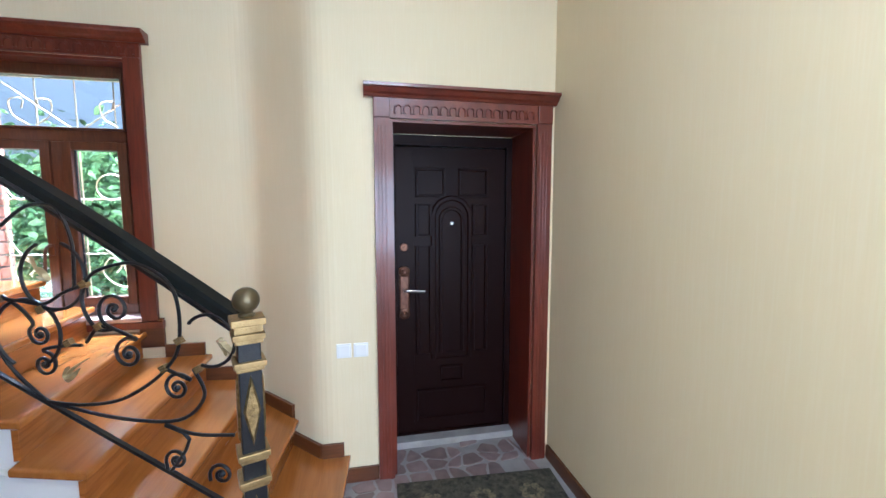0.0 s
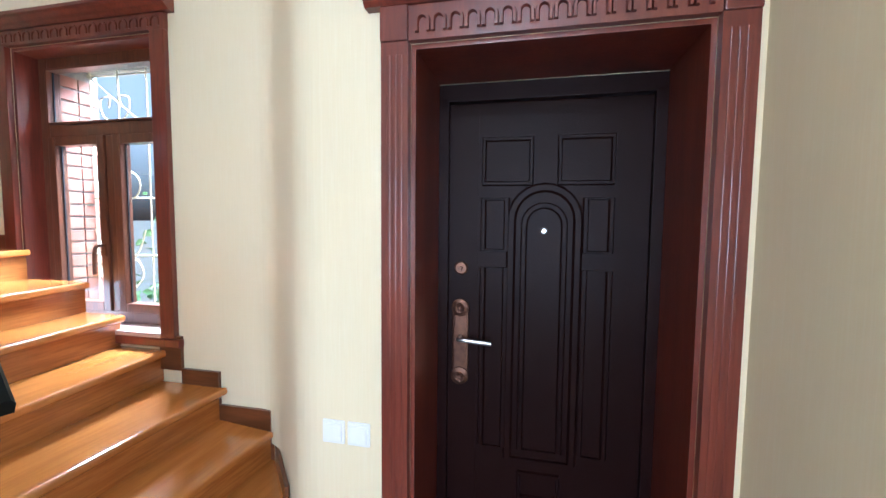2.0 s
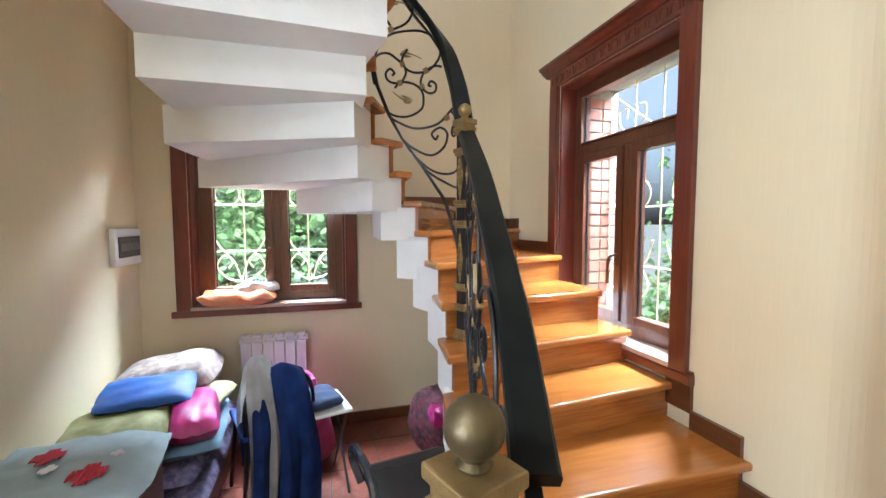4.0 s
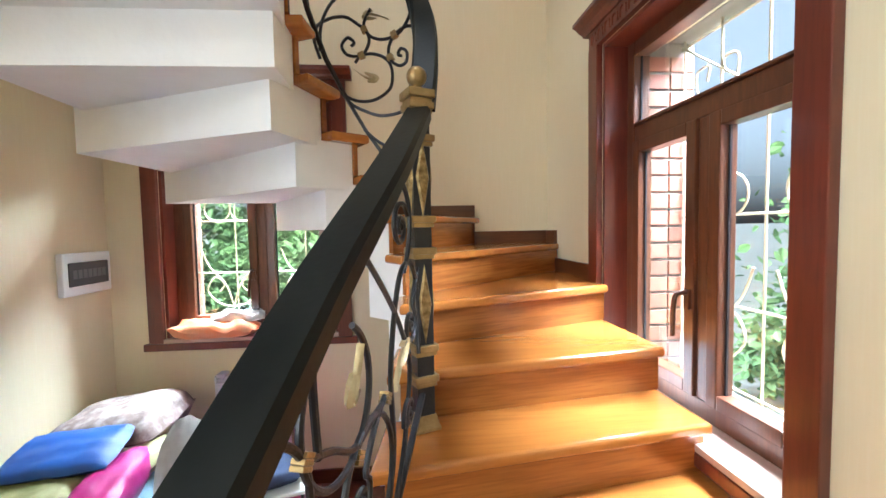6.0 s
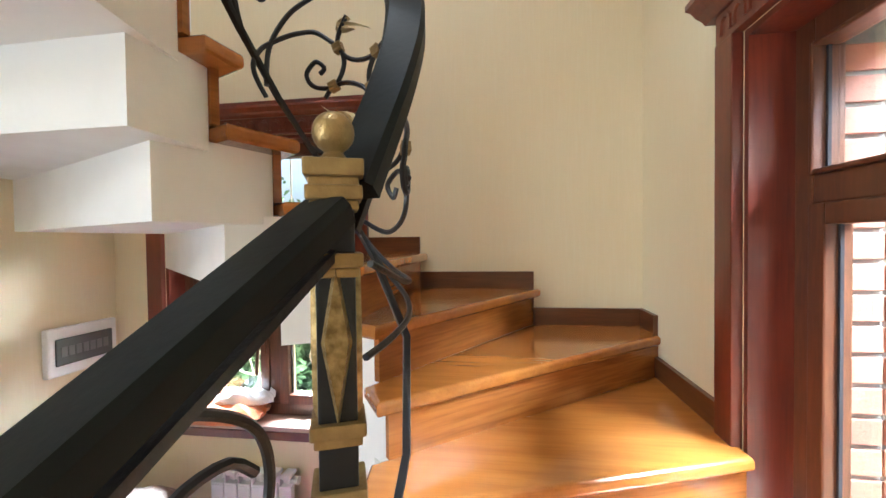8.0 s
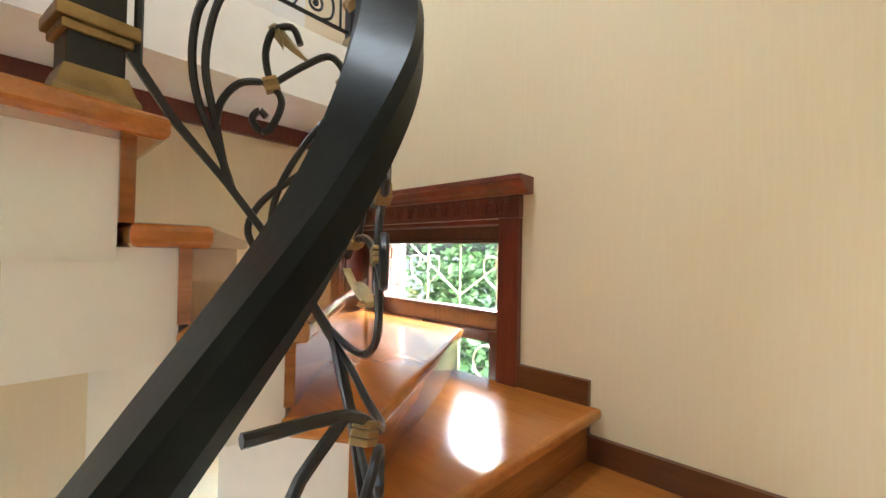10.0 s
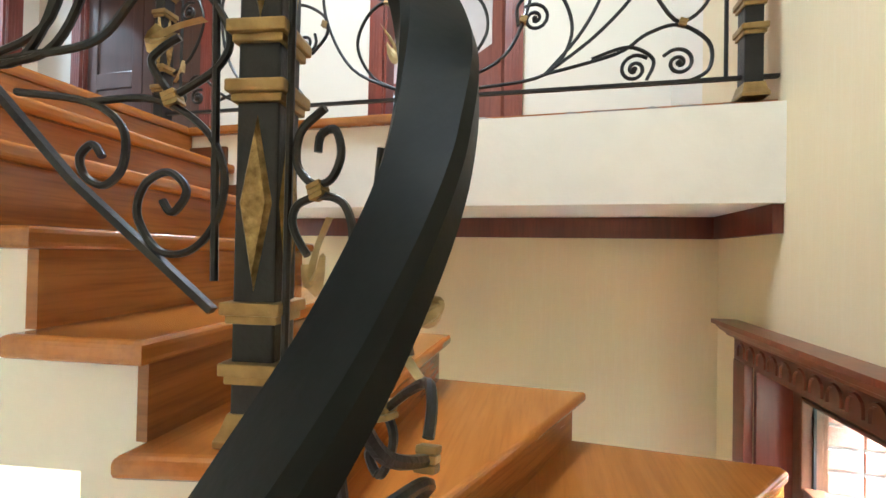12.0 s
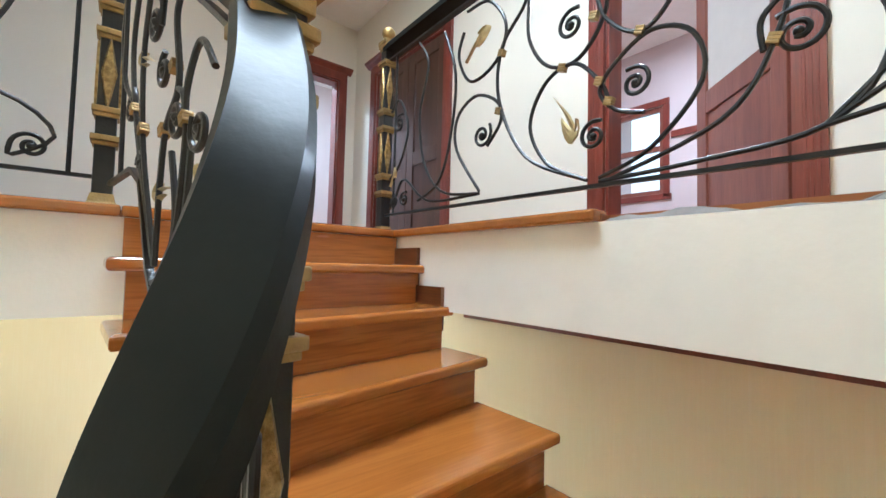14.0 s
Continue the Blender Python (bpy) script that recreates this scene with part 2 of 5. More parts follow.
def add_lathe(bm, profile, seg=20, centre=(0, 0, 0)):
    rings = []
    for r, z in profile:
        rings.append([bm.verts.new((centre[0] + max(r, 1e-4) * math.cos(2 * math.pi * i / seg), centre[1] + max(r, 1e-4) * math.sin(2 * math.pi * i / seg), centre[2] + z)) for i in range(seg)])
    for a, b in zip(rings, rings[1:]):
        for i in range(seg):
            bm.faces.new((a[i], a[(i + 1) % seg], b[(i + 1) % seg], b[i]))
    bm.faces.new(rings[0][::-1])
    bm.faces.new(rings[-1])


# ---- plan ----
H = 0.167                      # rise of one step
WX, NY, DY, EX, SY = -2.772, 2.52, 2.066, 1.355, -0.162   # west, window, door, east and south walls
LAND = 20 * H                  # upper floor
SLAB0, CEIL = 2.986, 6.15
LS, LE = 0.326, -0.50          # edges of the upper floor round the stair well


def structure(name, bm, mat, label, category):
    return tagged(part(name, bm, mat), label, category, kind="structure")


def wall_x(name, x0, x1, y0, y1, z0, z1, holes, mat, label):
    """A wall along x with openings (xa, xb, za, zb)."""
    bm = bmesh.new()
    at = x0
    for xa, xb, za, zb in sorted(holes):
        add_box(bm, at, xa, y0, y1, z0, z1)
        if za > z0:
            add_box(bm, xa, xb, y0, y1, z0, za)
        if zb < z1:
            add_box(bm, xa, xb, y0, y1, zb, z1)
        at = xb
    add_box(bm, at, x1, y0, y1, z0, z1)
    return structure(name, bm, mat, label, "wall")


def wall_y(name, x0, x1, y0, y1, z0, z1, holes, mat, label):
    bm = bmesh.new()
    at = y0
    for ya, yb, za, zb in sorted(holes):
        add_box(bm, x0, x1, at, ya, z0, z1)
        if za > z0:
            add_box(bm, x0, x1, ya, yb, z0, za)
        if zb < z1:
            add_box(bm, x0, x1, ya, yb, zb, z1)
        at = yb
    add_box(bm, x0, x1, at, y1, z0, z1)
    return structure(name, bm, mat, label, "wall")


WIN_A = (-2.03, -1.08, 0.92, 2.43)
WIN_B = (0.14, 1.17, 0.965, 2.435)
wall_x("wall_north", WX, -0.53, NY, NY + 0.30, 0, CEIL, [WIN_A], WALLPAPER, "cream striped wallpaper wall with the stair window")
_bm = bmesh.new()


def fillet(a, c, b, n=6):
    """Points of a soft bend from a round the corner c to b."""
    a, c, b = Vector(a), Vector(c), Vector(b)
    return [a * (1 - t) ** 2 + c * 2 * t * (1 - t) + b * t * t for t in [i / n for i in range(n + 1)]]


add_prism(_bm, fillet((-0.53, NY), (-0.43, NY), (-0.36, NY - 0.077)) + fillet((-0.09, DY + 0.077), (-0.02, DY), (0.07, DY)) + [Vector((0.07, DY + 0.5)), Vector((-0.53, NY + 0.42))], 0, CEIL)
_wc = structure("wall_corner", _bm, WALLPAPER, "slanted cream wallpaper wall beside the entrance", "wall")
wall_x("wall_entrance", 0.07, EX + 0.3, DY, DY + 0.5, 0, CEIL, [(0.385, 1.238, 0, 2.06)], WALLPAPER, "cream wallpaper wall round the entrance door")
wall_y("wall_west", WX - 0.30, WX, SY - 0.2, NY + 0.42, 0, CEIL, [WIN_B], WALLPAPER, "cream wallpaper wall with window under the stair")
# the opening is added for the east lamp, out of view
wall_y("wall_east", EX, EX + 0.3, -4.0, DY, 0, SLAB0, [(-2.2, -0.6, 0.6, 2.2)], WALLPAPER, "plain cream striped wallpaper wall")
wall_x("wall_south", WX, -0.18, SY - 0.2, SY, 0, SLAB0, [], WALLPAPER, "cream wallpaper wall with the fuse box")
wall_y("wall_passage", -0.38, -0.18, -4.0, SY - 0.2, 0, SLAB0, [], WALLPAPER, "plain cream wall of the passage")
wall_x("wall_passage_end", -0.38, EX + 0.3, -4.2, -4.0, 0, SLAB0, [(-0.4, 1.2, 0.7, 2.3)], WALLPAPER, "plain cream wall at the passage end")

_bm = bmesh.new()
add_box(_bm, WX - 0.42, EX + 0.3, -6.0, NY + 0.42, -0.2, -0.004)
FLOOR = structure("floor", _bm, GROUT, "terracotta tiled ground floor with dark grout", "floor")

_bm = bmesh.new()
add_box(_bm, WX, EX, -6.0, LS, SLAB0, LAND - 0.035)
add_box(_bm, LE, EX, LS, DY, SLAB0, LAND - 0.035)
structure("upper_slab", _bm, PLASTER, "white plastered edge of the upper floor slab", "slab")
_bm = bmesh.new()
add_box(_bm, WX, -1.575, -6.0, LS - 0.05, LAND - 0.035, LAND - 0.012)
add_box(_bm, -1.575, EX, -6.0, LS - 0.01, LAND - 0.035, LAND - 0.012)
add_box(_bm, LE + 0.01, EX, LS - 0.01, DY, LAND - 0.035, LAND - 0.012)
structure("upper_floor", _bm, UPPERFLOOR, "varnished wooden floor of the upper landing", "floor")
_bm = bmesh.new()
add_box(_bm, WX - 0.42, EX + 0.3, -6.2, NY + 0.42, CEIL, CEIL + 0.2)
structure("ceiling", _bm, PLASTER, "white plastered ceiling over the stairwell", "ceiling")


# ---- stairs ----
# nosing line of each step: inner end, outer end
NOSE = {1: ((0.03, 1.20), (0.10, 2.08)), 2: ((-0.30, 1.27), (-0.20, 2.27)), 3: ((-0.53, 1.32), (-0.46, 2.52)), 4: ((-0.76, 1.38), (-0.75, 2.52)),
        5: ((-1.00, 1.46), (-1.10, 2.52)), 6: ((-1.24, 1.54), (-1.37, 2.52)), 7: ((-1.47, 1.58), (-1.60, 2.52)), 8: ((-1.70, 1.61), (-2.01, 2.52)),
        9: ((-1.86, 1.60), (-2.60, 2.52)), 10: ((-1.95, 1.55), (-2.772, 2.04)), 11: ((-1.99, 1.48), (-2.772, 1.51)), 12: ((-1.97, 1.41), (-2.772, 0.96)),
        13: ((-1.90, 1.30), (-2.772, 0.33)), 14: ((-1.74, 1.24), (-2.15, 0.32)), 15: ((-1.66, 1.235), (-1.675, 0.34)), 16: ((-1.45, 1.29), (-1.405, 0.335)),
        17: ((-1.25, 1.315), (-1.09, 0.335)), 18: ((-1.04, 1.345), (-0.89, 0.335)), 19: ((-0.80, 1.36), (-0.71, 0.335)), 20: ((-0.525, 1.37), (-0.525, 0.335))}


def corner_between(n):
    """The wall corner that step n turns round, if any."""
    return {2: (-0.43, NY), 1: (-0.02, DY), 9: (WX, NY), 13: (WX, 0.32)}.get(n)


STAIR = thing("staircase", (0, 0, 0), "curved staircase of varnished orange wooden treads on white plaster", "staircase", kind="structure")


def nose_push(n, d):
    """The nosing line of step n moved forward (towards the lower step) by d."""
    a, b = Vector(NOSE[n][0]), Vector(NOSE[n][1])
    m0 = (Vector(NOSE[n - 1][0]) + Vector(NOSE[n - 1][1])) / 2 if n > 1 else Vector((0.6, 1.7))
    t = (b - a).normalized()
    nrm = Vector((-t.y, t.x))
    if nrm.dot(m0 - (a + b) / 2) < 0:
        nrm = -nrm
    return a + nrm * d, b + nrm * d


def step_outline(n, front, back, side):
    a0, b0 = nose_push(n, front)
    a1, b1 = nose_push(n + 1, back)
    ins = (Vector(NOSE[n][0]) - Vector(NOSE[n][1])).normalized() * side
    ins1 = (Vector(NOSE[n + 1][0]) - Vector(NOSE[n + 1][1])).normalized() * side
    pts = [a0 + ins, b0]
    c = corner_between(n)
    if c:
        pts.append(Vector(c))
    pts += [b1, a1 + ins1]
    return pts


def clamp_wall(p):
    x, y = p
    if y > DY and x > -0.43:
        k = (x + 0.02) + (y - DY)
        if k > 0:
            y = max(DY, y - k)
    return Vector((max(x, WX + 0.001), min(y, NY - 0.001)))


for n in range(1, 20):
    pts = [clamp_wall(p) for p in step_outline(n, 0.035, -0.012, 0.045)]
    if n >= 14:
        out = [(Vector(NOSE[k][1]) - Vector(NOSE[k][0])).normalized() * 0.03 for k in (n, n + 1)]
        pts[1] += out[0]
        pts[2] += out[1]
    bm = bmesh.new()
    add_prism(bm, pts, n * H - 0.038, n * H)
    bmesh.ops.recalc_face_normals(bm, faces=bm.faces[:])
    bmesh.ops.bevel(bm, geom=[e for e in bm.edges if abs(e.verts[0].co.z - e.verts[1].co.z) < 1e-5], offset=0.012, segments=3, affect="EDGES", profile=0.5)
    part("tread", bm, TREAD, STAIR)
    # riser board under the nosing
    a, b = nose_push(n, 0.0)
    a2, b2 = nose_push(n, -0.02)
    bm = bmesh.new()
    add_prism(bm, [clamp_wall(p) for p in (a, b, b2, a2)], (n - 1) * H, n * H - 0.038)
    part("riser", bm, RISER, STAIR)
    # plastered concrete below
    low = 0.0 if n <= 3 else (n - 1) * H - (0.12 if n < 10 else 0.06)
    body = [clamp_wall(p) for p in step_outline(n, -0.02, -0.14, -0.012)]
    bm = bmesh.new()
    add_prism(bm, body, low, n * H - 0.038)
    part("step_core", bm, PLASTER, STAIR, "white plastered stepped soffit")
a, b = nose_push(20, 0.0)
a2, b2 = nose_push(20, -0.02)
bm = bmesh.new()
add_prism(bm, [a, b, b2, a2], 19 * H, 20 * H - 0.038)
part("riser", bm, RISER, STAIR)

# handrail line
RAIL_LOW = smooth_path([(-0.186, 1.335, 1.158), (-0.46, 1.426, 1.341), (-0.76, 1.503, 1.547), (-1.061, 1.581, 1.735), (-1.40, 1.652, 1.94)], 10)
RAIL_MID = smooth_path([(-1.455, 1.661, 1.972), (-1.592, 1.685, 2.165), (-1.71, 1.690, 2.332), (-1.793, 1.668, 2.482), (-1.86, 1.605, 2.622), (-1.907, 1.513, 2.752),
                        (-1.93, 1.42, 2.898), (-1.92, 1.355, 3.055), (-1.851, 1.297, 3.205), (-1.753, 1.26, 3.34), (-1.626, 1.238, 3.488)], 16)
RAIL_TOP = smooth_path([(-1.59, 1.225, 3.51), (-1.30, 1.275, 3.73), (-1.0, 1.335, 3.93), (-0.72, 1.39, 4.11), (-0.48, 1.43, 4.28)], 8)


# ---- windows, door, trim ----
def moulded_strip(bm, x0, x1, y0, z0, prof):
    """A cornice along x: prof is (depth towards the room, height) from the wall."""
    ring = []
    for x in (x0, x1):
        ring.append([bm.verts.new((x, y0 - d, z0 + h)) for d, h in prof])
    k = len(prof)
    for i in range(k):
        bm.faces.new((ring[0][i], ring[0][(i + 1) % k], ring[1][(i + 1) % k], ring[1][i]))
    bm.faces.new(ring[0][::-1])
    bm.faces.new(ring[1])


CORNICE = [(0.0, 0.0), (0.035, 0.0), (0.045, 0.012), (0.06, 0.02), (0.075, 0.038), (0.09, 0.044), (0.09, 0.06), (0.0, 0.06)]


def carved_frieze(bm, x0, x1, y, z0, z1, teeth, proud=0.012):
    """A frieze board with a row of raised arches."""
    add_box(bm, x0, x1, y - 0.026, y, z0, z1)
    w, h = (x1 - x0 - 0.04) / teeth, z1 - z0
    q, lo, mid = min(w * 0.36, h * 0.34), z0 + 0.2 * h, z0 + 0.5 * h
    for i in range(teeth):
        c = x0 + 0.02 + (i + 0.5) * w
        path = [(c - q, y - 0.027, lo), (c - q, y - 0.027, mid)]
        path += [(c - q * math.cos(a), y - 0.027, mid + q * math.sin(a)) for a in (0.5, 1.05, 1.57, 2.09, 2.64)]
        path += [(c + q, y - 0.027, mid), (c + q, y - 0.027, lo)]
        add_sweep(bm, path, [(-0.007, -0.004), (0.007, -0.004), (0.004, proud), (-0.004, proud)], up=Vector((0, -1, 0)))


def fluted_casing(bm, x0, x1, z0, z1):
    add_box(bm, x0, x1, -0.03, 0.0, z0, z1)
    w = x1 - x0
    for k in (0.28, 0.5, 0.72):
        add_box(bm, x0 + w * k - 0.006, x0 + w * k + 0.006, -0.0325, -0.029, z0 + 0.03, z1 - 0.04, 0.002)


def window(name, place, rz, o, glass_y, frieze, label):
    """A casement window in the opening o = (x0, x1, z0, z1); local y runs outwards."""
    x0, x1, z0, z1 = o
    top = tagged(thing(name, place, label, "window", kind="structure", rz=rz))
    cw = 0.085
    for a, b in ((x0 - cw, x0), (x1, x1 + cw)):
        bm = bmesh.new()
        add_box(bm, a, b, -0.03, 0.0, z0 - 0.02, z1, 0.004)
        part("casing", bm, MAHOGANY, top)
    bm = bmesh.new()
    if frieze:
        carved_frieze(bm, x0 - cw, x1 + cw, 0.0, z1 + 0.001, z1 + 0.08, 17, 0.005)
    else:
        add_box(bm, x0 - cw, x1 + cw, -0.028, 0, z1 + 0.001, z1 + 0.08)
    part("frieze", bm, MAHOGANY, top)
    bm = bmesh.new()
    moulded_strip(bm, x0 - cw - 0.04, x1 + cw + 0.04, 0.0, z1 + 0.081, CORNICE)
    part("cornice", bm, MAHOGANY, top)
    part("apron", box(x0 - cw - 0.03, x1 + cw + 0.03, -0.035, 0, z0 - 0.065, z0 - 0.022, 0.004), MAHOGANY, top)
    part("window_sill", box(x0 - 0.001, x1 + 0.001, -0.034, glass_y - 0.03, z0 - 0.02, z0 + 0.004, 0.004), SILL, top, "glossy pale sill board")
    g = glass_y
    for nm, (a, b, c, d) in (("reveal_lining", (x0 + 0.001, x0 + 0.018, z0, z1)), ("reveal_lining", (x1 - 0.018, x1 - 0.001, z0, z1)),
                             ("reveal_lining", (x0 + 0.018, x1 - 0.018, z1 - 0.018, z1 - 0.001))):
        part(nm, box(a, b, 0.001, g - 0.03, c, d), MAHOGANY, top)
    # frame bars
    fx0, fx1, fz0, fz1 = x0 + 0.001, x1 - 0.001, z0 + 0.001, z1 - 0.001
    zt = z0 + 0.72 * (z1 - z0)
    mid = (x0 + x1) / 2 + 0.03
    bm = bmesh.new()
    for a, b, c, d in ((fx0, fx0 + 0.075, fz0, fz1), (fx1 - 0.075, fx1, fz0, fz1), (fx0 + 0.075, fx1 - 0.075, fz0, fz0 + 0.065),
                       (fx0 + 0.075, fx1 - 0.075, fz1 - 0.075, fz1), (fx0 + 0.075, fx1 - 0.075, zt - 0.035, zt + 0.035), (mid - 0.03, mid + 0.03, fz0 + 0.065, zt - 0.035)):
        add_box(bm, a, b, g - 0.03, g + 0.04, c, d, 0.006)
    part("window_frame", bm, FRAME_WOOD, top)
    panes = [(fx0 + 0.075, fx1 - 0.075, zt + 0.035, fz1 - 0.075, 0.012), (fx0 + 0.075, mid - 0.03, fz0 + 0.065, zt - 0.035, 0.05), (mid + 0.03, fx1 - 0.075, fz0 + 0.065, zt - 0.035, 0.05)]
    for i, (a, b, c, d, w) in enumerate(panes):
        bm = bmesh.new()
        for e in ((a, a + w, c, d), (b - w, b, c, d), (a + w, b - w, c, c + w), (a + w, b - w, d - w, d)):
            add_box(bm, e[0], e[1], g - 0.042, g + 0.02, e[2], e[3], 0.005)
        sash = part("sash", bm, FRAME_WOOD, top)
        p = part("pane", box(a + w - 0.003, b - w + 0.003, g - 0.004, g + 0.004, c + w - 0.003, d - w + 0.003), GLASS, sash, "clear glass pane")
        p.visible_shadow = False
        bm = bmesh.new()
        for e in ((a + w - 0.001, a + w + 0.007, c + w, d - w), (b - w - 0.007, b - w + 0.001, c + w, d - w)):
            add_box(bm, e[0], e[1], g - 0.012, g - 0.0045, e[2], e[3])
        part("gasket", bm, BLACKPLASTIC, sash)
        if i == 1:
            bm = bmesh.new()
            add_box(bm, b - 0.04, b - 0.012, g - 0.052, g - 0.042, 1.30, 1.37, 0.003)
            add_sweep(bm, smooth_path([(b - 0.026, g - 0.05, 1.36), (b - 0.026, g - 0.085, 1.355), (b - 0.03, g - 0.095, 1.32), (b - 0.04, g - 0.09, 1.25), (b - 0.042, g - 0.09, 1.2)], 4), circle_profile(0.009))
            part("window_handle", bm, HANDLEBROWN, sash, "brown lever handle")
    return top


def grille(name, place, rz, o, y):
    """Painted security bars outside a window, with circles and a spray."""
    x0, x1, z0, z1 = o
    g = thing(name, place, "pale painted iron security bars outside the window", "window bars", rz=rz)
    prof = circle_profile(0.005, 6)

    def bar(path, nm="bar"):
        bm = bmesh.new()
        add_sweep(bm, [(p[0], y, p[1]) for p in path], prof, up=Vector((0, 1, 0.01)))
        part(nm, bm, BARPAINT, g)

    nv = 5
    for i in range(nv):
        x = x0 + 0.06 + (x1 - x0 - 0.12) * i / (nv - 1)
        bar([(x, z0), (x, z1)])
    for z in (z0 + 0.03, z0 + 0.36, z0 + 0.72, z1 - 0.03):
        bar([(x0, z), (x1, z)])
    zt = z0 + 0.72 * (z1 - z0)
    bar([(x0 + 0.02, zt + 0.42), ((x0 + x1) / 2, zt + 0.06)])
    bar([(x1 - 0.02, zt + 0.42), ((x0 + x1) / 2, zt + 0.06)])
    for q in (0.25, 0.75):
        c = x0 + (x1 - x0) * q
        for s in (-1, 1):
            bar([(c + s * 0.085 + 0.085 * math.cos(a), z0 + 0.80 + 0.085 * math.sin(a)) for a in [k * math.pi / 10 for k in range(21)]], "ring")
            bar(smooth_path([(c, z0 + 0.12, 0), (c + s * 0.05, z0 + 0.28, 0), (c + s * 0.15, z0 + 0.40, 0), (c + s * 0.2, z0 + 0.52, 0)], 5), "stem")
            bar(smooth_path([(c, z0 + 0.12, 0), (c + s * 0.10, z0 + 0.15, 0), (c + s * 0.17, z0 + 0.24, 0), (c + s * 0.12, z0 + 0.33, 0), (c + s * 0.06, z0 + 0.28, 0), (c + s * 0.09, z0 + 0.23, 0)], 5), "scroll")
            bar(smooth_path([(c + s * 0.02, zt + 0.10, 0), (c + s * 0.10, zt + 0.16, 0), (c + s * 0.11, zt + 0.25, 0), (c + s * 0.04, zt + 0.26, 0), (c + s * 0.05, zt + 0.2, 0)], 5), "scroll")
    return g


SILL = material("pale_varnished_sill", (0.50, 0.36, 0.29), 0.22, dark=(0.42, 0.28, 0.22), scale=(3, 20, 20), amount=0.6, coat=0.4)
HANDLEBROWN = material("brown_handle", (0.10, 0.035, 0.015), 0.3, amount=0.3)
window("window_1", (0, NY, 0), 0, WIN_A, 0.14, True, "mahogany casement window with transom beside the stair")
window("window_2", (WX, 0, 0), 90, WIN_B, 0.14, True, "mahogany casement window crossed by the stair")
grille("window_grille", (0, NY, 0), 0, (WIN_A[0] - 0.02, WIN_A[1] + 0.02, WIN_A[2], WIN_A[3]), 0.37)
grille("window_grille", (WX, 0, 0), 90, (WIN_B[0] - 0.02, WIN_B[1] + 0.02, WIN_B[2], WIN_B[3]), 0.37)


def brick_reveal(name, place, rz, x0, x1, z0, z1):
    """Brick facing outside the window: piers at both sides and a flat arch."""
    top = thing(name, place, "orange brick outer facing round the window", "brickwork", kind="structure", rz=rz)
    bm = bmesh.new()
    add_box(bm, x0 - 0.30, x0 + 0.022, 0.305, 0.425, z0 - 0.3, z1 + 0.3)
    add_box(bm, x1 - 0.022, x1 + 0.30, 0.305, 0.425, z0 - 0.3, z1 + 0.3)
    add_box(bm, x0 + 0.022, x1 - 0.022, 0.305, 0.425, z1, z1 + 0.3)
    add_box(bm, x0 + 0.022, x1 - 0.022, 0.305, 0.43, z0 - 0.3, z0 - 0.02)
    add_box(bm, x0 + 0.0005, x0 + 0.022, 0.182, 0.304, z0, z1)
    add_box(bm, x1 - 0.022, x1 - 0.0005, 0.182, 0.304, z0, z1)
    part("mortar_bed", bm, MORTAR, top)
    me = mesh_of(box(-0.058, 0.058, -0.057, 0.057, -0.0325, 0.0325, 0.004), "brick", BRICK)
    me_long = mesh_of(box(-0.1, 0.1, -0.057, 0.057, -0.0325, 0.0325, 0.004), "brick", BRICK)
    me_thin = mesh_of(box(-0.0125, 0.0125, -0.058, 0.058, -0.0325, 0.0325, 0.003), "brick", BRICK)
    n = int((z1 - z0) / 0.0775)
    for side, xb, s in ((0, x0 + 0.03, -1), (1, x1 - 0.03, 1)):
        for k in range(n):
            z = z0 - 0.02 + 0.0775 * (k + 0.5)
            b = new("brick", me_long if k % 2 else me)
            b.parent = top
            b.location = (xb + s * (0.1 if k % 2 else 0.058), 0.365, z)
            b.rotation_euler = (0, 0, random.uniform(-0.02, 0.02))
            for yy in (0.243,):
                b = new("brick", me_thin)
                b.parent = top
                b.location = (xb + s * 0.0125, yy, z)
            b = new("brick", me if k % 2 else me_long)
            b.parent = top
            b.location = (xb + s * (0.27 if k % 2 else 0.23), 0.365, z)
    return top


brick_reveal("brick_facing_north", (0, NY, 0), 0, *WIN_A)
brick_reveal("brick_facing_west", (WX, 0, 0), 90, *WIN_B)

# entrance door: casing, steel frame, leaf
_d = thing("door_1", (0, DY, 0), "closed dark brown steel entrance door with arched pressed panels", "door", kind="structure")
DX0, DX1, DZ = 0.385, 1.238, 2.06
for a, b in ((DX0 - 0.088, DX0), (DX1, DX1 + 0.088)):
    bm = bmesh.new()
    fluted_casing(bm, a, b, 0.0, DZ)
    part("casing", bm, MAHOGANY, _d)
bm = bmesh.new()
carved_frieze(bm, DX0, DX1, 0.0, DZ + 0.001, DZ + 0.105, 16)
part("frieze", bm, MAHOGANY, _d)
for a, b in ((DX0 - 0.09, DX0 - 0.001), (DX1 + 0.001, DX1 + 0.09)):
    part("corner_block", box(a, b, -0.036, 0, DZ + 0.001, DZ + 0.105, 0.004), MAHOGANY, _d)
bm = bmesh.new()
moulded_strip(bm, DX0 - 0.14, DX1 + 0.112, 0.0, DZ + 0.106, CORNICE)
part("cornice", bm, MAHOGANY, _d)
for a, b, c, d in ((DX0 + 0.001, DX0 + 0.016, 0, DZ - 0.016), (DX1 - 0.016, DX1 - 0.001, 0, DZ - 0.016), (DX0 + 0.001, DX1 - 0.001, DZ - 0.016, DZ - 0.001)):
    part("reveal_lining", box(a, b, 0.001, 0.33, c, d), MAHOGANY, _d)
bm = bmesh.new()
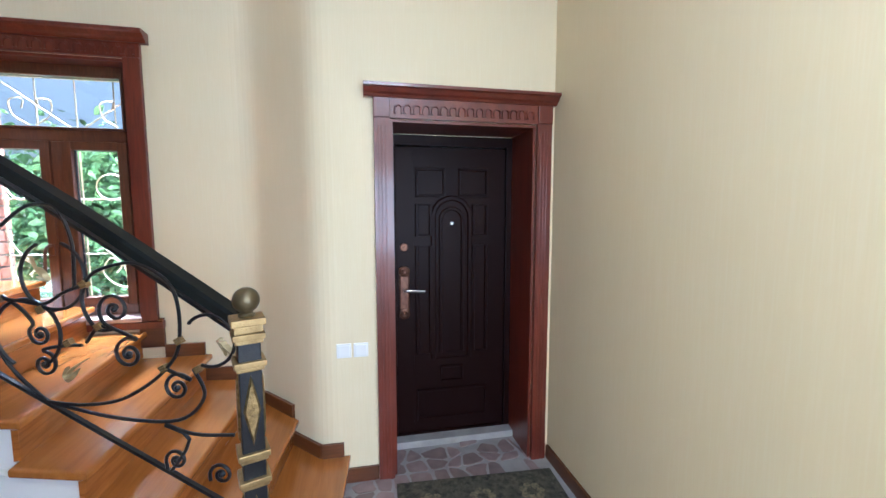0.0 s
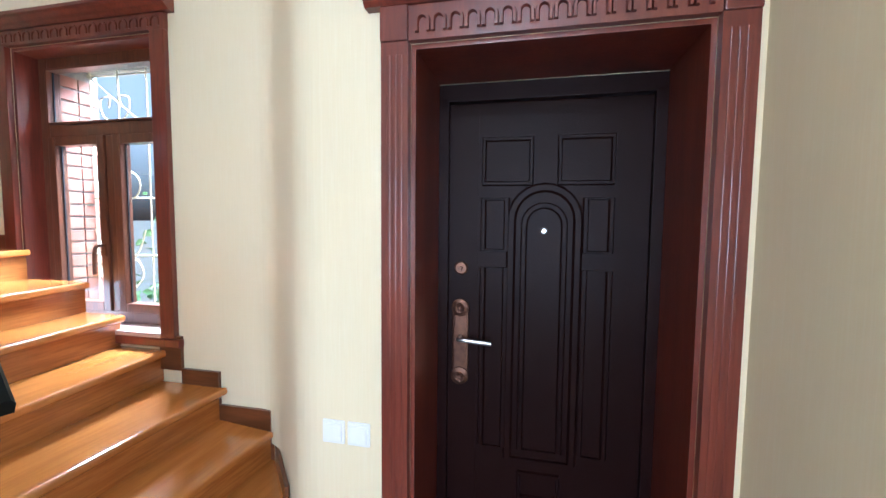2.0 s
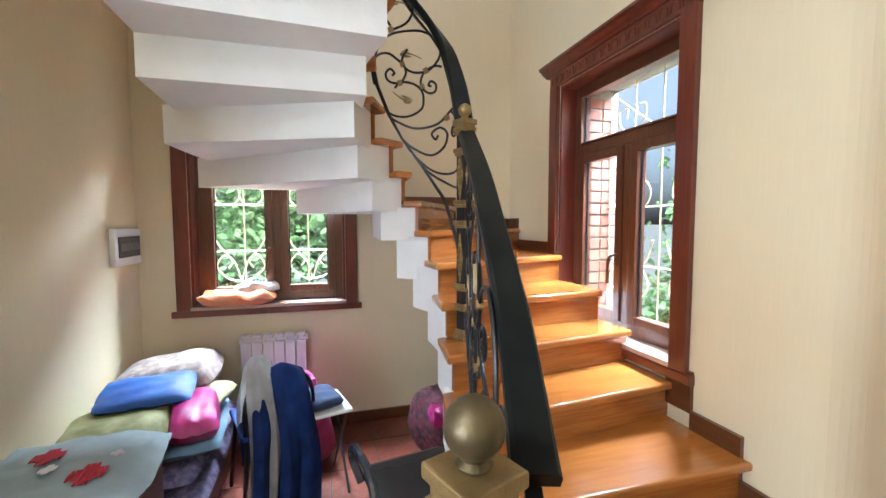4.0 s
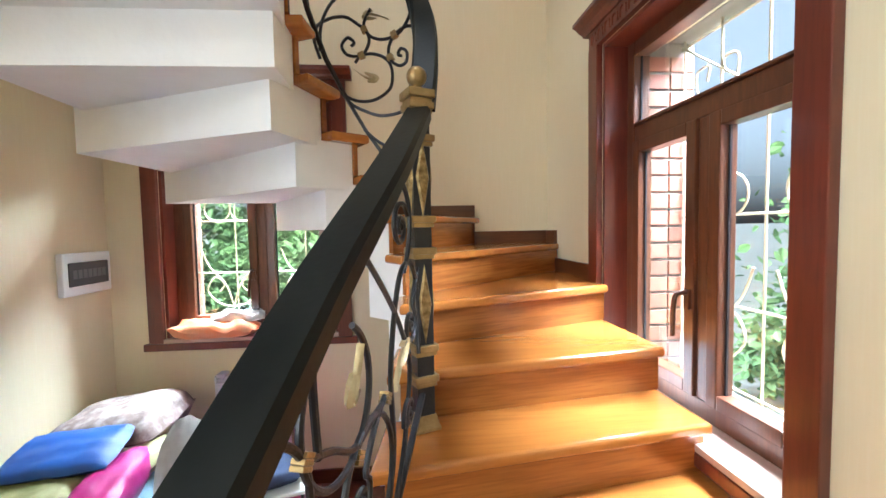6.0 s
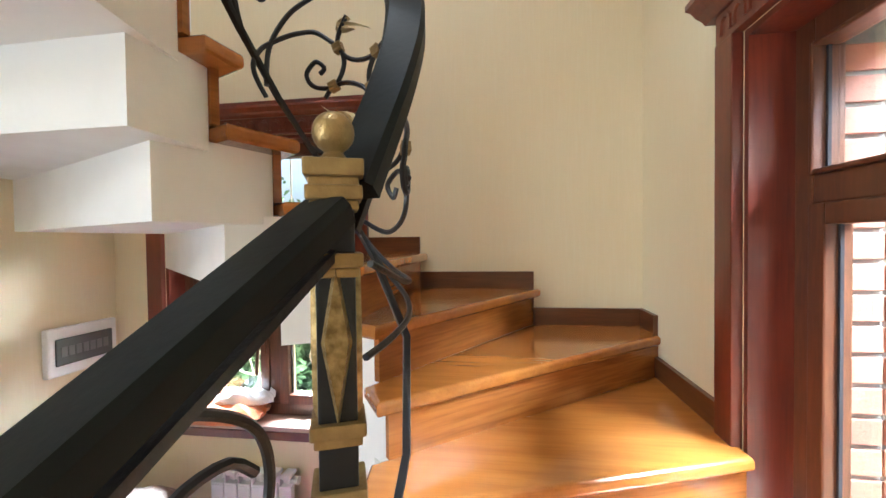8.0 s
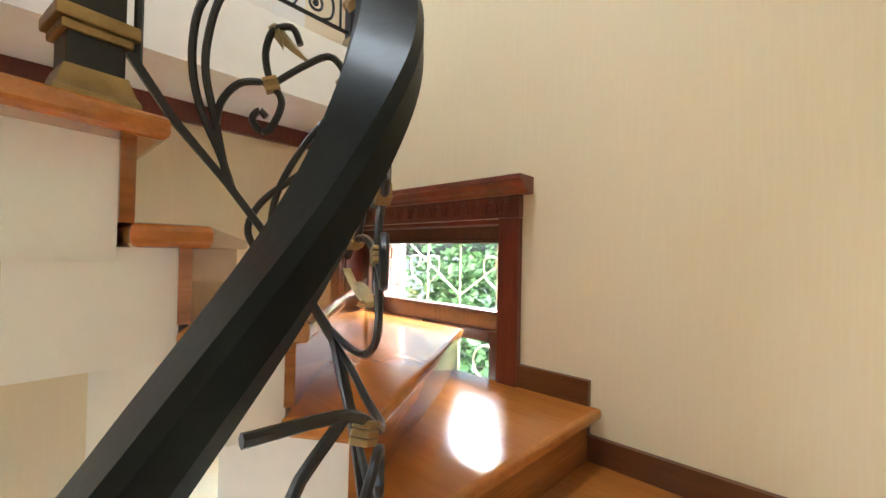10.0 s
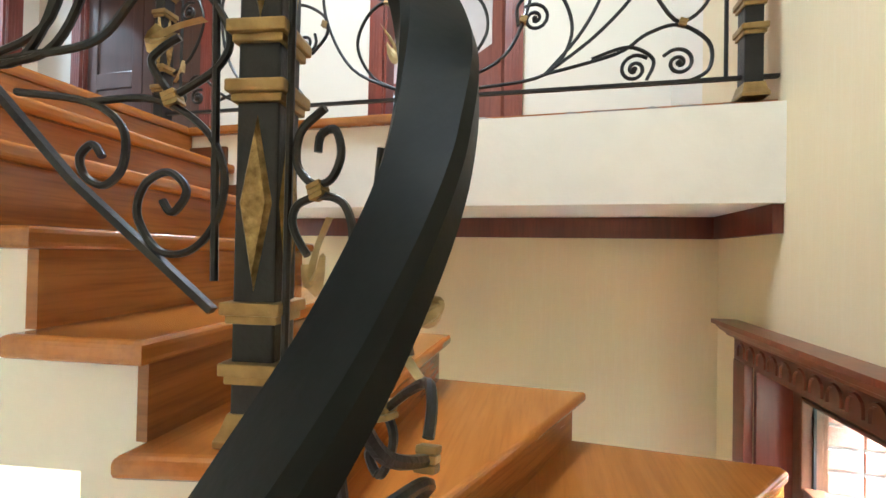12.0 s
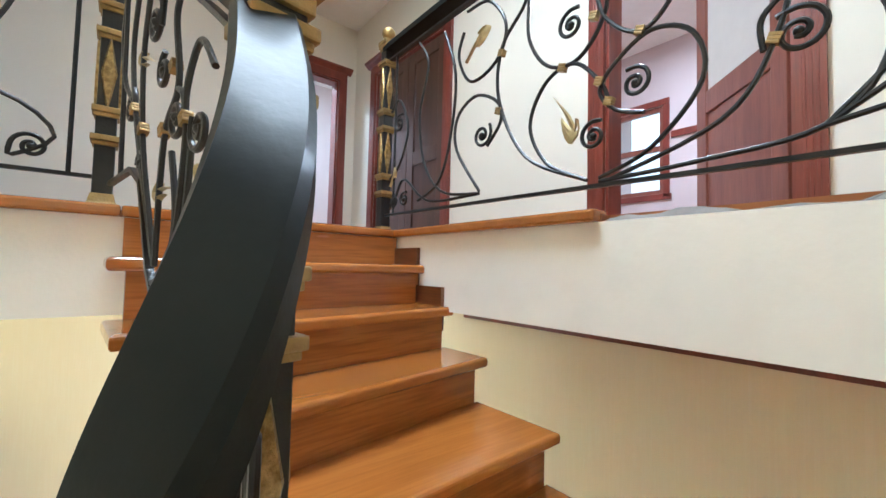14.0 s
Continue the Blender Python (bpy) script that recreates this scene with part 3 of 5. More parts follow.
for a, b, c, d in ((DX0 + 0.002, DX0 + 0.055, 0.0, DZ - 0.07), (DX1 - 0.055, DX1 - 0.002, 0.0, DZ - 0.07), (DX0 + 0.002, DX1 - 0.002, DZ - 0.085, DZ - 0.018), (DX0 + 0.055, DX1 - 0.055, 0.0, 0.05)):
    add_box(bm, a, b, 0.332, 0.40, c, d, 0.004)
part("door_frame", bm, DOORSTEEL, _d)
LX0, LX1 = DX0 + 0.05, DX1 - 0.05
leaf = part("door_leaf", box(LX0, LX1, 0.355, 0.42, 0.052, DZ - 0.088, 0.006), DOORSTEEL, _d)
lw = LX1 - LX0


def pressed(bm, outline, y=0.355, w=0.014, h=0.011):
    """A raised pressed ridge round a closed outline of (x, z)."""
    add_sweep(bm, [(x, y, z) for x, z in outline], [(-w, -0.002), (-w * 0.5, h), (w * 0.5, h), (w, -0.002)], closed=True, up=Vector((0, -1, 0)))


def rect(xa, xb, za, zb):
    return [(xa, za), (xb, za), (xb, zb), (xa, zb)]


cx = (LX0 + LX1) / 2
fx = lambda k: LX0 + lw * k


def arch(xa, xb, za, zs):
    r = (xb - xa) / 2
    m = (xa + xb) / 2
    return [(xa, za), (xb, za)] + [(m + r * math.cos(a), zs + r * math.sin(a)) for a in [math.pi * i / 12 for i in range(13)]]


bm = bmesh.new()
for xa, xb, za, zb in ((fx(0.19), fx(0.43), 1.66, 1.83), (fx(0.57), fx(0.82), 1.66, 1.83), (fx(0.19), fx(0.31), 1.40, 1.60), (fx(0.70), fx(0.82), 1.40, 1.60),
                       (fx(0.19), fx(0.31), 0.60, 1.33), (fx(0.70), fx(0.82), 0.60, 1.33), (fx(0.40), fx(0.60), 0.40, 0.50), (fx(0.19), fx(0.82), 0.14, 0.34)):
    pressed(bm, rect(xa, xb, za, zb))
pressed(bm, arch(fx(0.335), fx(0.665), 0.56, 1.52), w=0.020)
pressed(bm, arch(fx(0.40), fx(0.60), 0.60, 1.50))
add_box(bm, fx(0.16), fx(0.162), 0.353, 0.356, 0.1, 1.95)
part("pressed_panels", bm, DOORSTEEL, leaf)
bm = bmesh.new()
add_lathe(bm, [(0.012, 0), (0.014, 0.006), (0.009, 0.009)], 14)
for v in bm.verts:
    v.co = Vector((cx + v.co.x, 0.354 - v.co.z, 1.478 + v.co.y))
part("peephole", bm, CHROME, leaf, "bright chrome peephole")
bm = bmesh.new()
add_lathe(bm, [(0.028, 0), (0.028, 0.008), (0.022, 0.013), (0.008, 0.013), (0.006, 0.017)], 18)
for v in bm.verts:
    v.co = Vector((fx(0.075) + v.co.x, 0.354 - v.co.z, 1.325 + v.co.y))
part("upper_lock", bm, BRONZE, leaf, "round bronze lock")
bm = bmesh.new()
add_box(bm, fx(0.075) - 0.034, fx(0.075) + 0.034, 0.342, 0.356, 0.86, 1.19, 0.012)
part("lock_plate", bm, BRONZE, leaf, "ornate bronze lock plate")
for zz in (1.165, 0.885):
    bm = bmesh.new()
    add_lathe(bm, [(0.037, 0), (0.036, 0.012), (0.02, 0.018), (0.012, 0.014), (0.006, 0.022)], 16)
    for v in bm.verts:
        v.co = Vector((fx(0.075) + v.co.x, 0.345 - v.co.z, zz + v.co.y))
    part("rosette", bm, BRONZE, leaf, "cast rosette of the lock plate")
bm = bmesh.new()
add_sweep(bm, smooth_path([(fx(0.075), 0.345, 1.045), (fx(0.075), 0.30, 1.045), (fx(0.075) + 0.02, 0.29, 1.046), (fx(0.075) + 0.07, 0.29, 1.043), (fx(0.075) + 0.13, 0.292, 1.038)], 4), circle_profile(0.009))
part("door_handle", bm, CHROME, leaf, "chrome lever handle")
part("threshold", box(DX0, DX1, 0.25, 0.44, 0.0, 0.045, 0.006), STONEGREY, _d)


def light_switch(x):
    t = thing("light_switch", (x, DY, 0.782), "white plastic wall switch beside the door casing", "switch", "switches by the door")
    part("plate", box(-0.041, 0.041, -0.009, 0.0, -0.041, 0.041, 0.004), WHITEPLASTIC, t)
    part("rocker", box(-0.032, 0.032, -0.015, -0.009, -0.032, 0.032, 0.003), WHITEPLASTIC, t)


light_switch(0.112)
light_switch(0.205)


# skirting that follows the steps
def skirt(n, p, q, nrm):
    p, q, nrm = Vector(p), Vector(q), Vector(nrm).normalized()
    bm = bmesh.new()
    add_prism(bm, [p, q, q + nrm * 0.018, p + nrm * 0.018], n * H - 0.10 if n > 1 else 0.0, n * H + 0.078)
    tagged(part("skirting_board", bm, SKIRT), "dark varnished stepped skirting along the stair wall", "skirting", "stair skirting", "structure")


e = 0.0005
skirt(1, (0.10, DY - e), (-0.02, DY - e), (0, -1))
skirt(1, (-0.02, DY - e), (-0.19, DY + 0.18 - e), (-0.7, -0.7))
skirt(2, (-0.19, DY + 0.18 - e), (-0.43, NY - e), (-0.7, -0.7))
skirt(2, (-0.43, NY - e), (-0.46, NY - e), (0, -1))
for n in range(3, 6):
    skirt(n, (NOSE[n][1][0], NY - e), (max(NOSE[n + 1][1][0], -0.97) if n < 5 else -0.97, NY - e), (0, -1))
skirt(8, (WIN_A[0] - 0.085, NY - e), (-2.60, NY - e), (0, -1))
skirt(9, (-2.60, NY - e), (WX, NY - e), (0, -1))
skirt(9, (WX + e, NY - 0.018), (WX + e, 2.04), (1, 0))
skirt(10, (WX + e, 2.04), (WX + e, 1.51), (1, 0))
skirt(11, (WX + e, 1.51), (WX + e, WIN_B[1] + 0.087), (1, 0))
skirt(18, (-0.89, LS + e), (-0.71, LS + e), (0, 1))
skirt(19, (-0.71, LS + e), (-0.50, LS + e), (0, 1))


def baseboard(p, q, nrm):
    p, q, nrm = Vector(p), Vector(q), Vector(nrm).normalized()
    bm = bmesh.new()
    add_prism(bm, [p, q, q + nrm * 0.016, p + nrm * 0.016], 0, 0.085)
    bmesh.ops.recalc_face_normals(bm, faces=bm.faces[:])
    tagged(part("baseboard", bm, SKIRT), "dark brown wooden baseboard along the wall", "baseboard", kind="structure")


baseboard((WX + e, SY + 0.016), (WX + e, NY), (1, 0))
baseboard((WX, SY + e), (-0.18, SY + e), (0, 1))
baseboard((EX - e, DY - 0.02), (EX - e, -4.0), (-1, 0))
baseboard((0.10, DY - e), (DX0 - 0.09, DY - e), (0, -1))

# brown moulding under the slab
for p, q, nrm in (((WX, SY + e), (-0.5, SY + e), (0, 1)), ((WX + e, SY + 0.03), (WX + e, LS - 0.01), (1, 0))):
    bm = bmesh.new()
    p, q, nrm = Vector(p), Vector(q), Vector(nrm)
    add_prism(bm, [p, q, q + nrm * 0.03, p + nrm * 0.03], SLAB0 - 0.095, SLAB0 - 0.002)
    tagged(part("trim", bm, MAHOGANY), "dark mahogany moulding under the slab", "trim", kind="structure")
# wooden lips along the landing edges
bm = box(-1.573, LE + 0.02, LS - 0.05, LS + 0.028, LAND - 0.036, LAND + 0.002, 0.01)
tagged(part("landing_nosing", bm, TREAD), "varnished wooden nosing along the landing edge", "nosing", kind="structure")
bm = box(LE - 0.035, LE + 0.2, 1.38, DY, LAND - 0.036, LAND + 0.002, 0.01)
tagged(part("landing_nosing", bm, TREAD), "varnished wooden nosing along the landing edge", "nosing", kind="structure")
bm = box(LE - 0.03, LE + 0.2, LS + 0.03, 1.378, LAND - 0.036, LAND + 0.002, 0.01)
tagged(part("landing_nosing", bm, TREAD), "varnished wooden nosing at the top step", "nosing", kind="structure")
bm = bmesh.new()
rng = random.Random(5)
xs = [WX + 0.01 + i * (-1.59 - WX) / 26 for i in range(27)]
lo = [bm.verts.new((x, LS - 0.03, LAND - 0.036)) for x in xs]
hi = [bm.verts.new((x, LS - 0.045 - rng.random() * 0.02, LAND - 0.006 - rng.random() * 0.02)) for x in xs]
fr = [bm.verts.new((x, LS + 0.001 - rng.random() * 0.012, LAND - 0.036)) for x in xs]
for i in range(26):
    bm.faces.new((fr[i], fr[i + 1], hi[i + 1], hi[i]))
    bm.faces.new((lo[i + 1], lo[i], hi[i], hi[i + 1]))
tagged(part("chipped_screed", bm, MORTAR), "rough chipped grey screed edge of the landing", "screed", kind="structure")


# ---- posts, handrails and scrollwork ----
def gold_collar(z, w, h=0.05):
    bm = bmesh.new()
    add_box(bm, -w * 0.86, w * 0.86, -w * 0.86, w * 0.86, z - h / 2, z - h * 0.1, 0.003)
    add_box(bm, -w, w, -w, w, z - h * 0.1, z + h / 2, 0.004)
    return bm


def diamond(face, z0, z1, w, s):
    """A hammered diamond plate on one face of a square post."""
    zm = (z0 + z1) / 2
    bm = bmesh.new()
    out = [(0, z0), (w * 0.55, zm - (zm - z0) * 0.45), (w, zm), (w * 0.55, zm + (z1 - zm) * 0.45), (0, z1), (-w * 0.55, zm + (z1 - zm) * 0.45), (-w, zm), (-w * 0.55, zm - (zm - z0) * 0.45)]
    rim = [bm.verts.new((x, -s, z)) for x, z in out]
    lift = [bm.verts.new((x * 0.75, -s - 0.008, zm + (z - zm) * 0.8)) for x, z in out]
    for i in range(8):
        bm.faces.new((rim[i], rim[(i + 1) % 8], lift[(i + 1) % 8], lift[i]))
    bm.faces.new(lift)
    bm.faces.new(rim[::-1])
    bmesh.ops.rotate(bm, verts=bm.verts[:], cent=(0, 0, 0), matrix=Matrix.Rotation(face * math.pi / 2, 3, "Z"))
    return bm


def post(place, height, rz, label, s=0.034, ball=0.046, ball_mat=None, plates=((0.40, 0.66), (0.10, 0.32)), collars=(0.70, 0.36, 0.05)):
    """A square black iron post with gold collars, diamond plates, cap and ball."""
    t = thing("stair_post", place, label, "newel post", "stair posts", rz=rz)
    k = height
    part("shaft", box(-s, s, -s, s, 0.0, k - 0.03, 0.004), IRON, t)
    bm = bmesh.new()
    add_box(bm, -s * 1.5, s * 1.5, -s * 1.5, s * 1.5, 0.0, 0.012, 0.003)
    rings = [[bm.verts.new((a * k, b * k, z)) for a, b in ((-s, -s), (s, -s), (s, s), (-s, s))] for k, z in ((1.46, 0.012), (1.30, 0.022), (1.08, 0.048))]
    for lo, hi in zip(rings, rings[1:]):
        for i in range(4):
            bm.faces.new((lo[i], lo[(i + 1) % 4], hi[(i + 1) % 4], hi[i]))
    bm.faces.new(rings[-1])
    bm.faces.new(rings[0][::-1])
    part("foot", bm, GOLD, t)
    for c in collars:
        for dz in (-0.045, 0.048):
            part("collar", gold_collar(k * c + dz, s * 1.42, 0.034), GOLD, t)
    for z0, z1 in plates:
        for f in range(4):
            part("diamond_plate", diamond(f, k * z0, k * z1, s * 0.78, s), GOLDCAST, t, "hammered gold diamond plate")
    bm = bmesh.new()
    add_box(bm, -s * 1.25, s * 1.25, -s * 1.25, s * 1.25, k - 0.05, k - 0.024, 0.004)
    add_box(bm, -s * 1.5, s * 1.5, -s * 1.5, s * 1.5, k - 0.024, k, 0.004)
    part("cap", bm, GOLD, t)
    if ball:
        bm = bmesh.new()
        r = ball
        prof = [(r * 0.55, 0), (r * 0.62, 0.006), (r * 0.45, 0.013)] + [(r * math.sin(a), 0.012 + r - r * math.cos(a)) for a in [math.pi * i / 12 for i in range(2, 12)]]
        add_lathe(bm, [(q, k + z) for q, z in prof], 24)
        part("ball", bm, ball_mat or GOLD, t, smooth=True)
    return t


DULLGOLD = material("tarnished_gold_paint", (0.15, 0.115, 0.055), 0.38, 0.6, dark=(0.08, 0.06, 0.03), scale=(18, 18, 18), amount=0.8, bump=0.3, bump_scale=90)
post((-0.162, 1.225, 0.0), 1.214, 20, "black iron newel post with gold collars and ball", s=0.035, ball=0.043, ball_mat=DULLGOLD,
     plates=((0.64, 0.845), (0.30, 0.50), (0.06, 0.24)), collars=(0.905, 0.57, 0.27))
post((-1.425, 1.65, 6 * H), 1.008, 22, "black iron post with hammered gold diamond plates", s=0.027, ball=0.030,
     plates=((0.63, 0.87), (0.26, 0.50)), collars=(0.90, 0.575, 0.195))
post((-1.603, 1.222, 15 * H), 1.055, 8, "black iron post on the upper stair treads", s=0.034, ball=0.045,
     plates=((0.63, 0.83), (0.225, 0.485)), collars=(0.875, 0.562, 0.148))
for x, y in ((-0.30, 0.285), (-0.47, 1.43), (-2.69, 0.285)):
    post((x, y, LAND - 0.012), 1.06, 0, "slim black and gold post of the landing rail", s=0.027, ball=0.036,
         plates=((0.62, 0.88), (0.29, 0.54)), collars=(0.92, 0.58, 0.25, 0.1)[:3])

RAILPROF = [(-0.034, -0.018), (0.034, -0.018), (0.034, 0.0072), (0.0272, 0.018), (-0.0272, 0.018), (-0.034, 0.0072)]


class Panel:
    """Scrollwork on a vertical sheet over a plan line: points are (distance along, height)."""

    def __init__(self, label, plan):
        self.plan = [Vector((p[0], p[1])) for p in plan]
        self.top = thing("stair_railing", (0, 0, 0), label, "railing")
        self.s = [0.0]
        for a, b in zip(self.plan, self.plan[1:]):
            self.s.append(self.s[-1] + (b - a).length)

    def at(self, s, z):
        s = min(max(s, 0.0), self.s[-1])
        for i in range(len(self.plan) - 1):
            if s <= self.s[i + 1]:
                k = (s - self.s[i]) / max(self.s[i + 1] - self.s[i], 1e-6)
                p = self.plan[i].lerp(self.plan[i + 1], k)
                return Vector((p.x, p.y, z))
        return Vector((self.plan[-1].x, self.plan[-1].y, z))

    def rod(self, pts, name="scroll", r=0.0065, mat=None, steps=6, smooth=True):
        path = smooth_path([(p[0], p[1], 0) for p in pts], steps) if smooth else [Vector((p[0], p[1], 0)) for p in pts]
        d = self.plan[-1] - self.plan[0]
        bm = bmesh.new()
        n = Vector((-d.y, d.x, 0.0)).normalized()
        add_sweep(bm, [self.at(p.x, p.y) for p in path], circle_profile(r, 7), up=n)
        return part(name, bm, mat or IRON, self.top, smooth=True)

    def spiral(self, cs, cz, r, a0, turns=1.6, sense=1, lead=()):
        """A volute that winds in from angle a0 (degrees), after the lead-in points."""
        pts = list(lead)
        k = int(turns * 10)
        for i in range(k + 1):
            a = radians(a0) + sense * 2 * math.pi * turns * i / k
            q = r * (1 - 0.85 * (i / k) ** 0.75)
            pts.append((cs + q * math.cos(a), cz + q * math.sin(a)))
        self.rod(pts, steps=3)
        c = self.at(cs, cz)
        bm = bmesh.new()
        bmesh.ops.create_icosphere(bm, subdivisions=2, radius=0.011, matrix=Matrix.Translation(c))
        part("volute_eye", bm, IRON, self.top, smooth=True)

    def ring(self, cs, cz, r, a0=0, a1=360, rz=None):
        n = max(8, int(abs(a1 - a0) / 12))
        self.rod([(cs + r * math.cos(radians(a0 + (a1 - a0) * i / n)), cz + (rz or r) * math.sin(radians(a0 + (a1 - a0) * i / n))) for i in range(n + 1)], steps=2)

    def clip(self, s, z, tilt=0.0):
        p = self.at(s, z)
        d = (self.at(s + 0.01, z) - self.at(s - 0.01, z)).normalized()
        bm = bmesh.new()
        for k in (-1, 0, 1):
            add_box(bm, -0.013, 0.013, -0.011, 0.011, k * 0.0085 - 0.004, k * 0.0085 + 0.004, 0.002)
        m = Matrix.Translation(p) @ Matrix.Rotation(math.atan2(d.y, d.x), 4, "Z") @ Matrix.Rotation(radians(tilt), 4, "Y")
        bmesh.ops.transform(bm, matrix=m, verts=bm.verts[:])
        part("clip", bm, GOLD, self.top, "gold painted clip")

    def leaf(self, s, z, size=0.09, turn=0.0, sense=1):
        """A curled gold acanthus leaf."""
        p = self.at(s, z)
        d = (self.at(s + 0.01, z) - self.at(s - 0.01, z)).normalized()
        bm = bmesh.new()
        for k, (spread, ln) in enumerate(((0.0, 1.0), (0.5, 0.7), (-0.45, 0.75))):
            n = 7
            rows = []
            for i in range(n + 1):
                f = i / n
                a = spread * (1 - f) + sense * f * (2.6 if k == 0 else 1.6)
                x = ln * size * (f * 0.9) * math.cos(a) * 0.8 + 0.25 * size * math.sin(f * 3) * sense
                y = ln * size * f * math.sin(a + 0.9)
                w = size * 0.16 * math.sin(math.pi * min(f * 0.9 + 0.12, 1.0))
                rows.append([bm.verts.new((x - w, -0.004, y)), bm.verts.new((x, -0.010, y + w * 0.4)), bm.verts.new((x + w, -0.004, y)), bm.verts.new((x, 0.006, y))])
            for r0, r1 in zip(rows, rows[1:]):
                for j in range(4):
                    bm.faces.new((r0[j], r0[(j + 1) % 4], r1[(j + 1) % 4], r1[j]))
        m = Matrix.Translation(p) @ Matrix.Rotation(math.atan2(d.y, d.x), 4, "Z") @ Matrix.Rotation(radians(turn), 4, "Y")
        bmesh.ops.transform(bm, matrix=m, verts=bm.verts[:])
        part("leaf", bm, GOLDLEAF, self.top, "gold painted curled leaf", smooth=True)

    def handrail(self, pts, prof=RAILPROF):
        bm = bmesh.new()
        add_sweep(bm, pts, prof)
        me = mesh_of(bm, "handrail", RAILPAINT, True, 20)
        ob = new("handrail", me)
        ob.parent = self.top
        ob["label"] = "black painted handrail"

    def flat(self, pts, w=0.008, h=0.005):
        bm = bmesh.new()
        add_sweep(bm, pts, [(-w, -h), (w, -h), (w, h), (-w, h)])
        part("bar", bm, IRON, self.top)


GOLDLEAF = material("pale_gold_leaf_paint", (0.52, 0.42, 0.22), 0.45, 0.45, dark=(0.34, 0.26, 0.12), scale=(40, 40, 40), amount=0.8, bump=0.3, bump_scale=120)

# lower flight
pl = Panel("black wrought iron stair railing with scrolls along the lower flight", [(-0.17, 1.30), (-1.425, 1.655)])
pl.handrail(RAIL_LOW, [(-0.037, -0.019), (0.037, -0.019), (0.037, 0.0076), (0.0296, 0.019), (-0.0296, 0.019), (-0.037, 0.0076)])
pl.flat([p + Vector((0, 0, -0.06)) for p in RAIL_LOW], 0.014, 0.006)
pl.flat([pl.at(0.073, 0.461), pl.at(0.250, 0.556), pl.at(0.802, 0.857), pl.at(1.275, 1.117)], 0.008, 0.006)
pl.ring(0.732, 1.331, 0.125, -250, 65)
pl.ring(0.852, 1.113, 0.13, -60, 240)
pl.rod([(0.802, 0.857), (0.651, 0.849), (0.489, 0.882), (0.333, 0.987), (0.268, 1.101), (0.281, 1.287), (0.408, 1.377), (0.550, 1.355), (0.613, 1.302), (0.626, 1.220), (0.579, 1.138), (0.509, 1.139)])
pl.spiral(0.506, 1.211, 0.075, -90, 1.7, 1)
pl.spiral(0.802, 1.114, 0.05, 60, 1.6, -1, [(0.947, 1.256), (0.878, 1.216)])
pl.spiral(0.796, 1.001, 0.055, 90, 1.6, 1, [(0.642, 1.075), (0.703, 1.074)])
pl.spiral(0.462, 1.047, 0.065, 120, 1.7, -1, [(0.622, 1.086), (0.559, 1.149)])
pl.spiral(0.286, 0.926, 0.06, 150, 1.7, -1, [(0.333, 0.998)])
pl.spiral(0.307, 0.648, 0.05, -60, 1.6, 1, [(0.342, 0.781), (0.253, 0.731)])
pl.spiral(0.138, 0.599, 0.05, -30, 1.6, 1)
pl.ring(0.157, 1.103, 0.095, 40, 290)
pl.rod([(0.802, 0.857), (0.532, 0.804), (0.291, 0.803), (0.186, 0.897), (0.222, 0.999)])
pl.rod([(0.342, 0.786), (0.232, 0.752), (0.081, 0.754)])
pl.rod([(0.802, 0.857), (0.928, 0.978), (0.993, 1.111), (0.986, 1.297), (1.059, 1.481), (1.158, 1.521), (1.232, 1.437), (1.239, 1.252)])
pl.spiral(1.155, 1.356, 0.06, 60, 1.7, -1, [(1.239, 1.499), (1.211, 1.458)])
pl.rod([(0.979, 0.957), (1.076, 1.069), (1.139, 1.233), (1.095, 1.336)])
pl.spiral(1.123, 1.130, 0.05, 200, 1.6, -1)
for s, z in ((0.613, 1.302), (0.947, 1.246), (0.788, 1.207), (0.268, 1.101), (0.333, 0.998), (0.569, 1.148), (0.692, 1.085), (0.202, 0.999)):
    pl.clip(s, z, 30)
pl.rod([(0.991, 1.667), (0.989, 1.708), (1.018, 1.739), (1.079, 1.738), (1.151, 1.696), (1.173, 1.634), (1.156, 1.562), (1.108, 1.501)])
pl.spiral(1.084, 1.614, 0.055, 100, 1.7, 1, [(1.153, 1.644), (1.122, 1.670)])
pl.rod([(0.654, 1.281), (0.647, 1.446), (0.693, 1.569), (0.772, 1.588), (0.854, 1.556), (1.021, 1.420), (1.137, 1.284)])
pl.rod([(0.613, 1.302), (0.695, 1.270), (0.777, 1.228), (0.867, 1.237), (0.947, 1.246)])
pl.leaf(0.782, 1.361, 0.08, 160, 1)
pl.leaf(0.118, 1.093, 0.10, 20, -1)
pl.leaf(0.666, 0.982, 0.10, 75, 1)
pl.leaf(1.067, 1.275, 0.11, 0, 1)

# turning flight
MIDP = RAIL_MID
mid_plan = [(p.x, p.y) for p in MIDP]
pm = Panel("curved black wrought iron stair railing over the turning treads", mid_plan)
WIDE = [(-0.043, -0.018), (0.043, -0.018), (0.043, 0.0072), (0.0344, 0.018), (-0.0344, 0.018), (-0.043, 0.0072)]
pm.handrail(MIDP, WIDE)
pm.flat([p + Vector((0, 0, -0.06)) for p in MIDP], 0.014, 0.006)
pm.flat([pm.at(a, b) for a, b in ((0.01, 1.27), (0.11, 1.34), (0.22, 1.46), (0.35, 1.67), (0.49, 1.86), (0.60, 2.01), (0.675, 2.14), (0.77, 2.28), (0.87, 2.415), (0.95, 2.51), (1.04, 2.63))], 0.008, 0.006)
